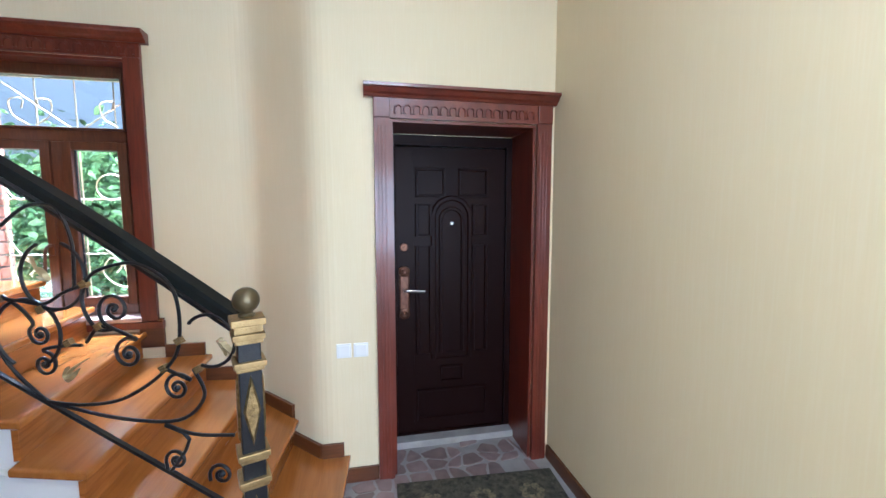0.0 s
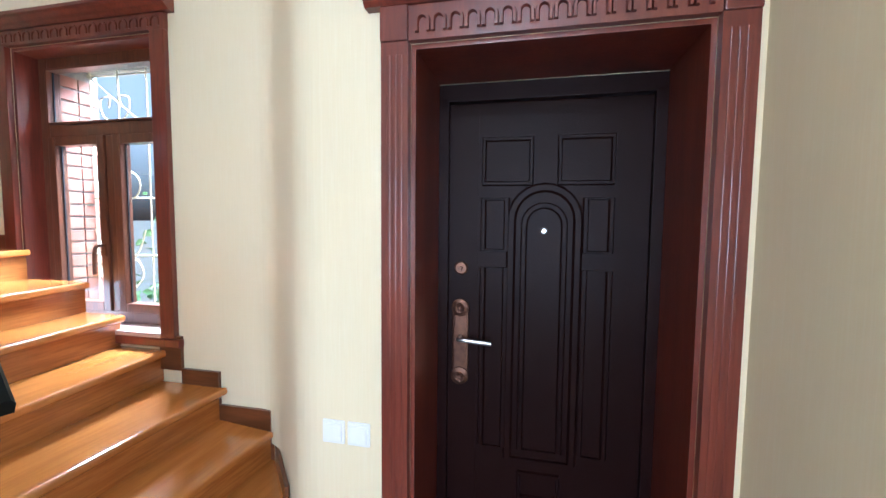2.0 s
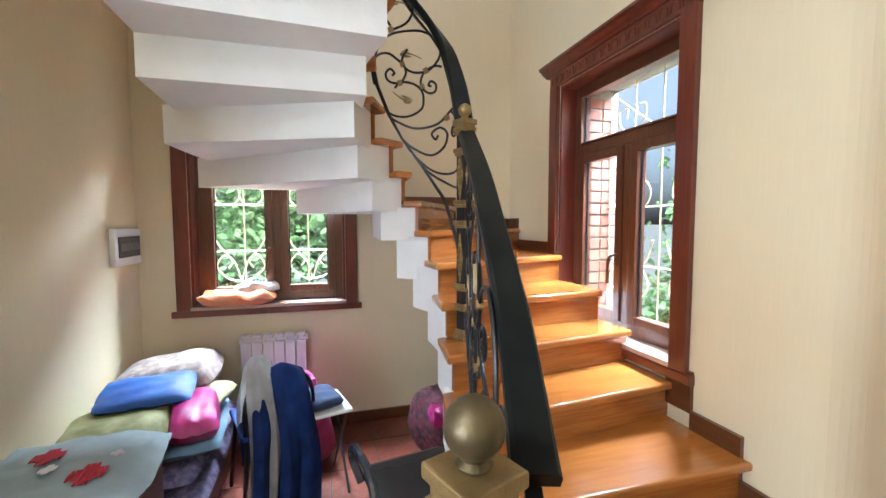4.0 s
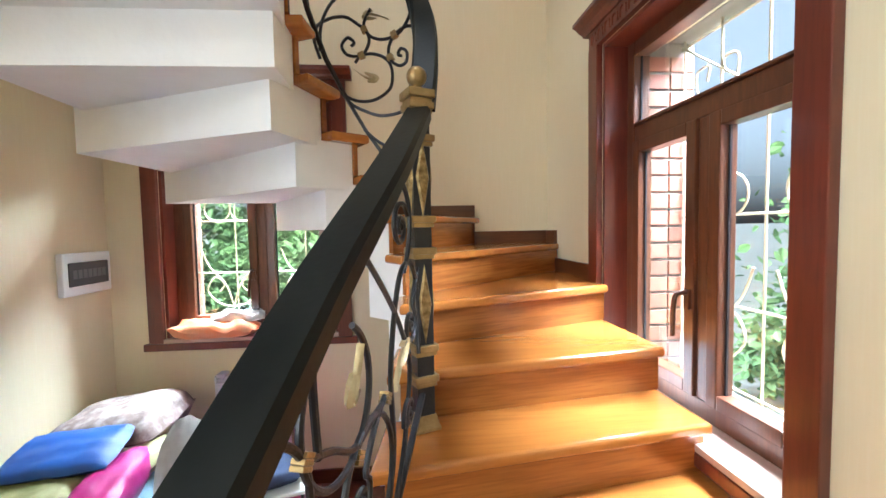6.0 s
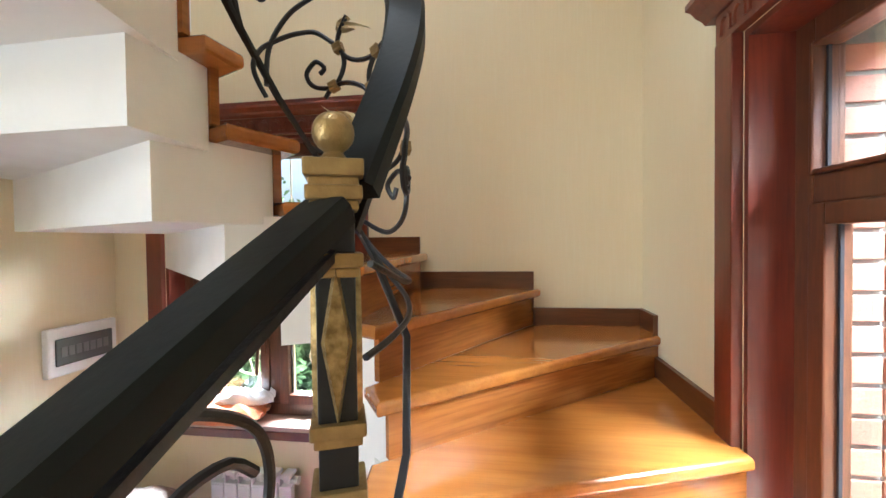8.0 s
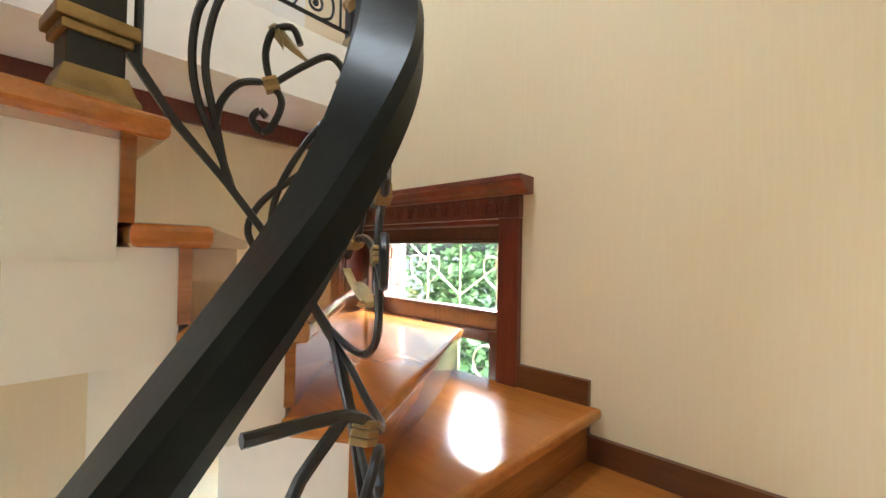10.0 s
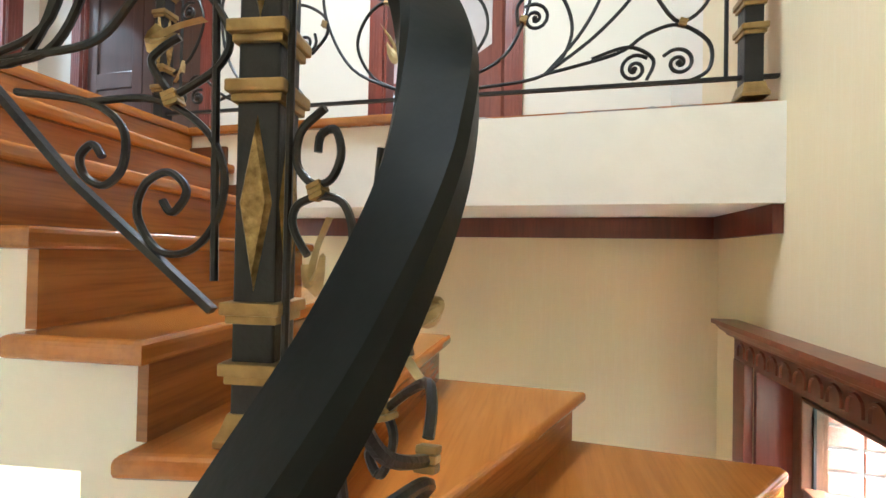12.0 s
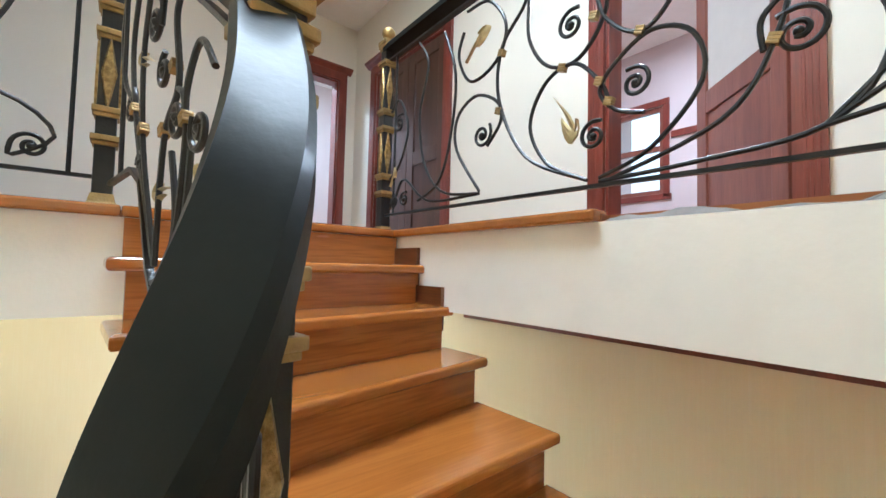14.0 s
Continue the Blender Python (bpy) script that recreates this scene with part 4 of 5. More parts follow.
# the large rose: outer ring, three inner volutes, loop with a leaf
pm.rod([(0.80, 2.30), (0.79, 2.40), (0.74, 2.50), (0.682, 2.56), (0.612, 2.592), (0.50, 2.595), (0.415, 2.545), (0.38, 2.46), (0.431, 2.392), (0.505, 2.372), (0.57, 2.39), (0.60, 2.44), (0.57, 2.50)])
pm.rod([(0.80, 2.27), (0.835, 2.33), (0.815, 2.385), (0.76, 2.433), (0.712, 2.463), (0.67, 2.471), (0.629, 2.447), (0.593, 2.416), (0.579, 2.379), (0.591, 2.343), (0.615, 2.318),
        (0.67, 2.322), (0.692, 2.355), (0.668, 2.39), (0.642, 2.372), (0.655, 2.356)])
pm.rod([(0.373, 2.388), (0.415, 2.399), (0.467, 2.381), (0.493, 2.34), (0.494, 2.302), (0.483, 2.281), (0.446, 2.257), (0.412, 2.264), (0.408, 2.30), (0.437, 2.321), (0.452, 2.302), (0.436, 2.293)])
pm.rod([(0.64, 2.29), (0.615, 2.318), (0.569, 2.322), (0.519, 2.303), (0.488, 2.268), (0.48, 2.223), (0.491, 2.177), (0.537, 2.146), (0.588, 2.134), (0.643, 2.139), (0.69, 2.16)])
pm.rod([(0.70, 2.17), (0.66, 2.125), (0.604, 2.095), (0.54, 2.072), (0.465, 2.072), (0.39, 2.09), (0.30, 2.14), (0.20, 2.15)])
pm.rod([(0.61, 2.02), (0.54, 1.961), (0.438, 1.919), (0.354, 1.959), (0.331, 2.024), (0.381, 2.065), (0.433, 2.038), (0.41, 2.003), (0.395, 2.025)])
pm.rod([(0.60, 2.01), (0.53, 1.915), (0.44, 1.84), (0.346, 1.81), (0.22, 1.815), (0.06, 1.86)])
pm.rod([(0.573, 1.97), (0.457, 1.83), (0.297, 1.745), (0.15, 1.72), (0.04, 1.71)])
pm.rod([(0.655, 2.60), (0.575, 2.64), (0.54, 2.70), (0.55, 2.77), (0.60, 2.80), (0.64, 2.76)])
pm.spiral(0.26, 2.03, 0.045, 120, 1.7, 1, [(0.30, 2.14), (0.25, 2.10)])
# towards the upper post
pm.rod([(0.998, 2.58), (0.998, 3.40)], smooth=False)
pm.rod([(0.82, 2.947), (0.834, 2.861), (0.873, 2.779), (0.915, 2.713), (0.926, 2.623), (0.914, 2.543), (0.88, 2.46), (0.86, 2.40)])
pm.rod([(0.835, 2.88), (0.857, 2.796), (0.888, 2.73), (0.903, 2.664), (0.906, 2.599), (0.89, 2.519), (0.87, 2.42)])
pm.rod([(0.958, 2.80), (0.981, 2.83), (0.989, 2.854), (0.982, 2.874), (0.963, 2.884), (0.932, 2.889), (0.892, 2.876), (0.873, 2.836), (0.877, 2.779)])
pm.rod([(0.93, 3.02), (0.975, 2.99), (0.983, 2.945), (0.964, 2.916), (0.94, 2.906), (0.913, 2.916), (0.898, 2.95), (0.91, 2.985), (0.937, 2.98), (0.942, 2.955)])
pm.rod([(0.872, 2.771), (0.825, 2.82), (0.784, 2.84), (0.743, 2.841), (0.69, 2.82), (0.66, 2.78)])
pm.rod([(0.89, 2.50), (0.883, 2.552), (0.859, 2.589), (0.831, 2.601), (0.803, 2.598), (0.785, 2.57), (0.80, 2.525), (0.817, 2.513), (0.833, 2.533), (0.822, 2.55), (0.81, 2.54)])
pm.rod([(0.803, 2.60), (0.812, 2.634), (0.813, 2.666), (0.801, 2.70), (0.77, 2.71), (0.755, 2.68)])
pm.rod([(0.803, 2.60), (0.75, 2.64), (0.70, 2.66), (0.66, 2.62)])
for s, z in ((0.598, 2.42), (0.467, 2.381), (0.613, 2.319), (0.487, 2.295), (0.94, 2.897), (0.874, 2.778), (0.803, 2.60), (0.335, 2.11), (0.66, 2.60)):
    pm.clip(s, z, 20)
pm.leaf(0.60, 2.25, 0.085, 190, 1)
pm.leaf(0.55, 2.46, 0.085, 20, 1)
pm.leaf(0.93, 2.80, 0.085, 110, 1)
pm.leaf(0.80, 2.70, 0.07, 20, -1)
pm.leaf(0.62, 2.74, 0.07, 30, 1)

# upper flight
pu = Panel("black wrought iron stair railing with scrolls up to the landing", [(-1.60, 1.225), (-0.47, 1.43)])
pu.handrail(RAIL_TOP)
pu.flat([p + Vector((0, 0, -0.06)) for p in RAIL_TOP], 0.012, 0.005)
pu.flat([pu.at(0.083, 2.706), pu.at(0.334, 2.919), pu.at(0.544, 3.143), pu.at(0.658, 3.358), pu.at(0.761, 3.403), pu.at(1.024, 3.396)], 0.008, 0.006)
pu.rod([(0.504, 3.154), (0.569, 3.266), (0.667, 3.471), (0.700, 3.707), (0.631, 3.898), (0.544, 3.834), (0.552, 3.711)])
pu.rod([(0.477, 3.135), (0.383, 3.195), (0.339, 3.385), (0.347, 3.498), (0.278, 3.576), (0.199, 3.502)])
pu.rod([(0.504, 3.154), (0.482, 3.429), (0.398, 3.526), (0.435, 3.686), (0.389, 3.744)])
pu.rod([(0.521, 3.172), (0.736, 3.517), (0.819, 3.752), (0.766, 3.942)])
pu.rod([(0.521, 3.172), (0.624, 3.340), (0.764, 3.564), (0.895, 3.674), (0.957, 3.843), (0.901, 3.986)])
pu.rod([(0.440, 3.068), (0.309, 3.050), (0.248, 3.007), (0.245, 2.943), (0.277, 2.910), (0.312, 2.926), (0.322, 2.958), (0.300, 2.979), (0.282, 2.958)])
pu.rod([(0.309, 3.050), (0.192, 3.054), (0.106, 3.006), (0.070, 2.934), (0.081, 2.854), (0.124, 2.804), (0.178, 2.803), (0.217, 2.859), (0.206, 2.911), (0.164, 2.933), (0.133, 2.902), (0.156, 2.866), (0.174, 2.886)])
pu.rod([(0.161, 3.058), (0.200, 3.113), (0.183, 3.139), (0.152, 3.158)])
pu.rod([(0.161, 3.058), (0.085, 3.107), (0.066, 3.163), (0.112, 3.237), (0.165, 3.263), (0.224, 3.237), (0.298, 3.155), (0.426, 3.130), (0.510, 3.118)])
pu.rod([(0.517, 3.115), (0.439, 3.122), (0.388, 3.194), (0.379, 3.272), (0.422, 3.391)])
pu.rod([(0.517, 3.115), (0.387, 3.137), (0.323, 3.245), (0.303, 3.376)])
pu.rod([(0.082, 2.755), (0.095, 3.543)], smooth=False)
pu.leaf(0.158, 3.162, 0.08, 60, 1)
pu.rod([(0.892, 3.399), (0.945, 4.127)], smooth=False)
for cs, cz, r, a, sn in ((0.402, 3.459, 0.06, 90, 1), (0.266, 3.406, 0.05, 40, -1), (0.603, 3.738, 0.06, 120, 1), (0.670, 3.405, 0.035, 0, 1), (0.510, 3.589, 0.045, 90, -1), (0.806, 3.581, 0.05, 120, 1)):
    pu.spiral(cs, cz, r, a, 1.7, sn)
for s, z in ((0.483, 3.448), (0.343, 3.442), (0.668, 3.490), (0.426, 3.572), (0.161, 3.054), (0.165, 3.259), (0.764, 3.564)):
    pu.clip(s, z, 20)
for s, z, tn in ((0.473, 3.306, 40), (0.225, 3.293, 0), (0.680, 3.660, 20)):
    pu.leaf(s, z, 0.09, tn, 1)

# landing rail along the south edge: distance runs from the east post to the west wall
ps = Panel("long black wrought iron landing railing with scrolls and sprays", [(-0.30, 0.285), (WX, 0.285)])
X = lambda x: -0.30 - x
ps.handrail([Vector((-0.30, 0.285, 4.345)), Vector((-1.5, 0.285, 4.345)), Vector((-2.69, 0.285, 4.345))])
ps.flat([ps.at(0, 4.275), ps.at(2.38, 4.275)], 0.012, 0.005)
ps.flat([ps.at(0, 3.435), ps.at(2.47, 3.40)], 0.008, 0.006)
sp = lambda pts, **kw: ps.rod([(X(x), z) for x, z in pts], **kw)
sp([(-1.51, 3.44), (-1.27, 3.56), (-1.14, 3.80), (-1.15, 4.0), (-1.26, 4.12), (-1.30, 4.26)])
sp([(-1.04, 3.47), (-0.90, 3.66), (-0.90, 3.80), (-1.01, 3.86), (-1.13, 3.80), (-1.15, 3.72), (-1.08, 3.64)])
sp([(-0.93, 4.16), (-0.90, 4.06), (-0.98, 3.93), (-1.12, 3.96), (-1.17, 4.08), (-1.08, 4.22), (-0.95, 4.24)])
sp([(-1.50, 3.445), (-1.36, 3.52), (-1.29, 3.66), (-1.35, 3.79), (-1.46, 3.82), (-1.55, 3.73), (-1.58, 3.66)])
sp([(-1.28, 4.14), (-1.28, 3.98), (-1.36, 3.85), (-1.48, 3.83), (-1.57, 3.95), (-1.55, 4.12), (-1.48, 4.2)])
sp([(-1.55, 3.44), (-1.70, 3.50), (-1.82, 3.64), (-1.80, 3.77), (-1.70, 3.82), (-1.60, 3.77), (-1.55, 3.70), (-1.60, 3.63), (-1.68, 3.60)])
sp([(-1.52, 4.12), (-1.56, 3.93), (-1.67, 3.83), (-1.76, 3.90), (-1.82, 4.05), (-1.78, 4.2)])
sp([(-1.58, 3.43), (-1.86, 3.53), (-1.96, 3.68), (-1.99, 3.85), (-1.95, 4.05), (-2.02, 4.26)])
sp([(-1.55, 3.43), (-1.80, 3.44), (-2.04, 3.47), (-2.13, 3.60), (-2.10, 3.74), (-2.02, 3.79), (-1.94, 3.74), (-1.94, 3.66)])
sp([(-2.04, 3.47), (-2.17, 3.62), (-2.25, 3.80), (-2.27, 4.05), (-2.20, 4.26)])
sp([(-2.04, 3.47), (-2.22, 3.60), (-2.36, 3.76), (-2.42, 3.95), (-2.40, 4.15), (-2.50, 4.26)])
sp([(-2.04, 3.47), (-2.28, 3.52), (-2.38, 3.58), (-2.48, 3.60), (-2.57, 3.53), (-2.57, 3.44), (-2.50, 3.40)])
sp([(-2.20, 3.51), (-2.32, 3.54), (-2.40, 3.49), (-2.38, 3.42)])
sp([(-2.40, 3.72), (-2.48, 3.61), (-2.57, 3.68), (-2.58, 3.85), (-2.5, 3.95)])
sp([(-0.62, 3.48), (-0.78, 3.55), (-0.86, 3.75), (-0.88, 4.0), (-0.80, 4.22)])
sp([(-1.04, 3.46), (-0.80, 3.50), (-0.66, 3.66), (-0.62, 3.90), (-0.68, 4.12), (-0.60, 4.26)])
sp([(-1.04, 3.46), (-0.70, 3.47), (-0.50, 3.60), (-0.42, 3.52), (-0.36, 3.46)])
sp([(-0.36, 3.62), (-0.46, 3.70), (-0.52, 3.86), (-0.44, 4.02), (-0.36, 3.98)])
sp([(-0.40, 3.435), (-0.40, 4.27)], smooth=False)
sp([(-2.62, 3.40), (-2.62, 4.27)], smooth=False)
for x, z, r, a, sn in ((-1.53, 3.57, 0.05, 60, 1), (-1.655, 3.69, 0.05, 120, -1), (-1.45, 3.95, 0.055, 60, 1), (-1.05, 3.69, 0.055, 40, -1), (-2.00, 3.68, 0.06, 130, -1),
                       (-2.34, 3.46, 0.055, 40, 1), (-2.48, 3.47, 0.055, 150, -1), (-0.50, 3.50, 0.04, 60, 1), (-0.40, 3.50, 0.035, 60, -1), (-0.44, 3.9, 0.05, 60, 1), (-1.70, 4.02, 0.05, 90, 1)):
    ps.spiral(X(x), z, r, a, 1.7, sn)
for x, z in ((-1.15, 3.98), (-1.14, 3.76), (-1.42, 3.82), (-1.55, 3.73), (-1.67, 3.83), (-1.58, 3.66), (-1.96, 3.68), (-2.49, 3.605), (-1.53, 3.94)):
    ps.clip(X(x), z, 20)
ps.leaf(X(-1.42), 3.65, 0.13, 100, 1)
ps.leaf(X(-1.02), 4.06, 0.12, 0, 1)
ps.leaf(X(-0.42), 3.66, 0.08, 0, -1)

# landing rail along the east edge
pe = Panel("black wrought iron landing railing over the entrance", [(-0.47, 1.43), (-0.47, DY)])
pe.handrail([Vector((-0.47, 1.43, 4.345)), Vector((-0.47, DY, 4.345))])
pe.flat([pe.at(0, 4.275), pe.at(0.63, 4.275)], 0.012, 0.005)
pe.flat([pe.at(0, 3.43), pe.at(0.63, 3.43)], 0.008, 0.006)
pe.rod([(0.085, 3.43), (0.085, 4.27)], smooth=False)
pe.spiral(0.17, 3.50, 0.05, -40, 1.6, 1, [(0.53, 3.60), (0.35, 3.66), (0.20, 3.63), (0.12, 3.54)])
pe.rod([(0.53, 3.66), (0.36, 3.72), (0.24, 3.90), (0.22, 4.1), (0.30, 4.26)])
pe.spiral(0.36, 4.02, 0.06, 60, 1.6, 1)


# ---- upper hall ----
Y2, X2, Z2 = -0.85, 2.45, LAND - 0.012
wall_x("wall_upper_south", WX, X2 + 0.15, Y2 - 0.15, Y2, Z2, CEIL, [(-1.80, -0.93, Z2, Z2 + 2.05), (0.62, 1.9, Z2, Z2 + 2.05)], PALEWALL, "pale cream upper hall wall with doors")
wall_y("wall_upper_east", X2, X2 + 0.15, Y2, DY + 0.5, Z2, CEIL, [(-0.62, 0.16, Z2, Z2 + 2.1)], PALEWALL, "pale cream upper hall wall")
wall_x("wall_upper_north", EX + 0.3, X2 + 0.15, DY + 0.3, DY + 0.5, Z2, CEIL, [], PALEWALL, "pale cream upper hall wall")
wall_y("wall_upper_west", WX - 0.42, WX, -5.5, SY - 0.2, Z2 - 0.4, CEIL, [], PALEWALL, "pale upper room wall")
wall_y("wall_room_east", 1.2, 1.35, -5.5, Y2 - 0.15, Z2, CEIL, [], PINKWALL, "pink wall of the upper room")
wall_x("wall_room_south", WX, 1.35, -4.2, -4.0, Z2, CEIL, [(0.05, 0.80, Z2 + 0.85, Z2 + 2.0)], PINKWALL, "pink wall of the upper room with a window")
wall_y("wall_east_room", 4.3, 4.4, -2.2, 2.2, Z2, CEIL, [], PINKWALL, "pale wall of the east room")
wall_x("wall_east_room_side", X2 + 0.15, 4.3, -1.6, -1.5, Z2, CEIL, [], PALEWALL, "pale wall of the east room")
wall_x("wall_east_room_side_north", X2 + 0.15, 4.3, 1.5, 1.6, Z2, CEIL, [], PALEWALL, "pale wall of the east room")
bm = bmesh.new()
add_box(bm, EX, 4.4, -1.6, DY + 0.5, SLAB0 + 0.1, Z2)
structure("upper_floor_east", bm, UPPERFLOOR, "varnished wooden floor of the upper hall", "floor")
bm = bmesh.new()
add_box(bm, EX + 0.3, 4.4, -2.2, DY + 0.5, CEIL, CEIL + 0.2)
structure("ceiling_east", bm, PLASTER, "white plastered ceiling of the upper hall", "ceiling")


def door_casing(name, place, rz, x0, x1, h, label, depth=0.15):
    t = thing(name, place, label, "door frame", kind="structure", rz=rz)
    for a, b in ((x0 - 0.10, x0), (x1, x1 + 0.10)):
        bm = bmesh.new()
        fluted_casing(bm, a, b, 0, h)
        part("casing", bm, REDWOOD, t)
    bm = bmesh.new()
    add_box(bm, x0 - 0.10, x1 + 0.10, -0.03, 0, h + 0.001, h + 0.10)
    part("frieze", bm, REDWOOD, t)
    bm = bmesh.new()
    moulded_strip(bm, x0 - 0.15, x1 + 0.15, 0.0, h + 0.101, CORNICE)
    part("cornice", bm, REDWOOD, t)
    for a, b, c, d in ((x0, x0 + 0.02, 0, h - 0.02), (x1 - 0.02, x1, 0, h - 0.02), (x0, x1, h - 0.02, h)):
        part("jamb", box(a + 0.0005, b - 0.0005, 0.001, depth - 0.001, c, d - 0.0005), REDWOOD, t)
    return t


def panel_leaf(name, place, rz, w, h, mat, label, glazed=False):
    t = thing(name, place, label, "door", rz=rz)
    bm = bmesh.new()
    for a, b, c, d in ((0, 0.11, 0, h), (w - 0.11, w, 0, h), (0.11, w - 0.11, 0, 0.2), (0.11, w - 0.11, h - 0.12, h), (0.11, w - 0.11, 0.84, 0.98)):
        add_box(bm, a, b, 0, 0.042, c, d, 0.004)
    part("leaf_frame", bm, mat, t)
    bm = bmesh.new()
    add_box(bm, 0.105, w - 0.105, 0.012, 0.03, 0.19, 0.85)
    moul = [(0.11, 0.2), (w - 0.11, 0.2), (w - 0.11, 0.84), (0.11, 0.84)]
    for i in range(4):
        a, b = moul[i], moul[(i + 1) % 4]
        add_sweep(bm, [(a[0], 0.006, a[1]), (b[0], 0.006, b[1])], [(-0.012, -0.006), (0.012, -0.006), (0.008, 0.006), (-0.008, 0.006)], up=Vector((0, 1, 0)))
    part("lower_panel", bm, mat, t)
    p = part("upper_panel", box(0.105, w - 0.105, 0.016, 0.026, 0.97, h - 0.115), FROSTED if glazed else mat, t, "frosted glass panel" if glazed else "")
    bm = bmesh.new()
    add_box(bm, w - 0.075, w - 0.045, -0.008, 0.0, 0.93, 1.13, 0.003)
    add_sweep(bm, [(w - 0.06, -0.005, 1.05), (w - 0.06, -0.05, 1.05), (w - 0.09, -0.055, 1.05), (w - 0.17, -0.055, 1.045)], circle_profile(0.008))
    part("door_handle", bm, BRONZE, t, "bronze lever handle")
    return t


REDWOOD = material("red_mahogany_door_frame", (0.21, 0.042, 0.026), 0.32, dark=(0.13, 0.024, 0.016), scale=(14, 14, 2), amount=0.8, coat=0.35,
                   fine=(0.09, 0.016, 0.012), fine_scale=(90, 90, 7))
DOORWOOD = material("reddish_door_wood", (0.24, 0.085, 0.055), 0.32, dark=(0.16, 0.05, 0.033), scale=(16, 16, 2), amount=0.8, coat=0.3,
                    fine=(0.12, 0.04, 0.026), fine_scale=(100, 100, 8))
DARKDOOR = material("dark_door_wood", (0.075, 0.034, 0.022), 0.3, dark=(0.045, 0.02, 0.014), scale=(16, 16, 2), amount=0.8, coat=0.3)
FROSTED = material("frosted_glass", (0.62, 0.60, 0.58), 0.25, dark=(0.55, 0.53, 0.52), scale=(10, 10, 10), amount=0.4)
door_casing("door_frame_1", (0, Y2, Z2), 180, 0.93, 1.80, 2.05, "red mahogany door casing of the upper room")
panel_leaf("room_door", (-1.775, Y2 - 0.155, Z2 + 0.008), -45, 0.80, 2.02, DOORWOOD, "open reddish wooden door with a glazed upper panel", True)
door_casing("door_frame_2", (0, Y2, Z2), 180, -1.9, -0.62, 2.05, "dark mahogany double door casing in the hall corner")
panel_leaf("hall_door", (0.645, Y2 - 0.06, Z2 + 0.008), 0, 0.61, 2.01, DARKDOOR, "dark brown closed wooden hall door")
panel_leaf("hall_door", (1.262, Y2 - 0.06, Z2 + 0.008), 0, 0.61, 2.01, DARKDOOR, "dark brown closed wooden hall door")
door_casing("door_frame_3", (X2, 0, Z2), -90, -0.16, 0.62, 2.1, "mahogany casing of an open doorway in the hall")
# window of the far room
t = thing("window_3", (0, -4.0, Z2), "bright white window of the upper room", "window", kind="structure", rz=0)
bm = bmesh.new()
for a, b, c, d in ((0.05, 0.11, 0.85, 2.0), (0.74, 0.80, 0.85, 2.0), (0.11, 0.74, 0.85, 0.91), (0.11, 0.74, 1.94, 2.0), (0.11, 0.74, 1.42, 1.49)):
    add_box(bm, a, b, -0.09, -0.03, c, d, 0.004)
part("window_frame", bm, DOORWOOD, t)
p = part("pane", box(0.1, 0.75, -0.064, -0.058, 0.90, 1.95), GLASS, t, "clear glass pane")
p.visible_shadow = False
bm = bmesh.new()
for a, b, c, d in ((-0.03, 0.048, 0.8, 2.0), (0.802, 0.88, 0.8, 2.0), (-0.03, 0.88, 2.002, 2.08), (-0.05, 0.90, 0.77, 0.845)):
    add_box(bm, a, b, 0.0, 0.025, c, d, 0.004)
part("casing", bm, REDWOOD, t)
bm = bmesh.new()
add_box(bm, 0.90, 1.19, -3.998, -3.97, Z2 + 1.55, Z2 + 1.63)
add_box(bm, 1.17, 1.199, -3.97, Y2 - 0.17, Z2 + 1.55, Z2 + 1.63)
add_box(bm, WX, -0.05, -3.998, -3.97, Z2 + 1.55, Z2 + 1.63)
tagged(part("picture_rail", bm, REDWOOD), "reddish wooden rail round the pink room", "trim", kind="structure")


# ---- outside ----
bm = bmesh.new()
bmesh.ops.create_grid(bm, x_segments=2, y_segments=2, size=400)
g = part("ground", bm, GROUND)
g.location = (0, 0, -0.45)
tagged(g, "pale paved yard around the house", "ground", kind="structure")


def foliage(name, label, count, x, y, z, seed, size=0.07):
    """A vine screen or hedge: many small leaves in drifts with gaps."""
    r = random.Random(seed)
    verts, faces = [], []
    drifts = [(r.uniform(*x), r.uniform(*y), r.uniform(*z), r.uniform(0.35, 0.9)) for _ in range(90)]
    for i in range(count):
        c = drifts[r.randrange(len(drifts))]
        p = Vector((c[0] + r.gauss(0, c[3] * 0.5), c[1] + r.gauss(0, c[3] * 0.5), c[2] + r.gauss(0, c[3] * 0.45)))
        if p.z < -0.4 or not (x[0] - 0.3 < p.x < x[1] + 0.3 and y[0] - 0.3 < p.y < y[1] + 0.3):
            continue
        s = size * r.uniform(0.5, 1.3)
        m = Euler((r.uniform(-1.2, 1.2), r.uniform(-1.2, 1.2), r.uniform(0, 6.3))).to_matrix()
        k = len(verts)
        for q in ((0, -1, 0), (0.6, -0.2, 0.12), (0.42, 0.55, 0.05), (0, 1, -0.1), (-0.42, 0.55, 0.05), (-0.6, -0.2, 0.12)):
            verts.append(p + m @ (Vector(q) * s))
        faces += [(k, k + 1, k + 2, k + 3), (k, k + 3, k + 4, k + 5)]
    me = bpy.data.meshes.new(name)
    me.from_pydata(verts, [], faces)
    me.materials.append(LEAF)
    return tagged(new(name, me), label, "foliage", kind="stuff")


foliage("vine_foliage", "dense green grape vine leaves in the yard", 30000, (-4.6, 1.0), (5.4, 7.6), (-0.3, 2.0), 3)
foliage("garden_foliage", "dense green garden shrubs beside the house", 34000, (-8.0, -5.6), (-2.5, 4.5), (-0.3, 2.1), 4)


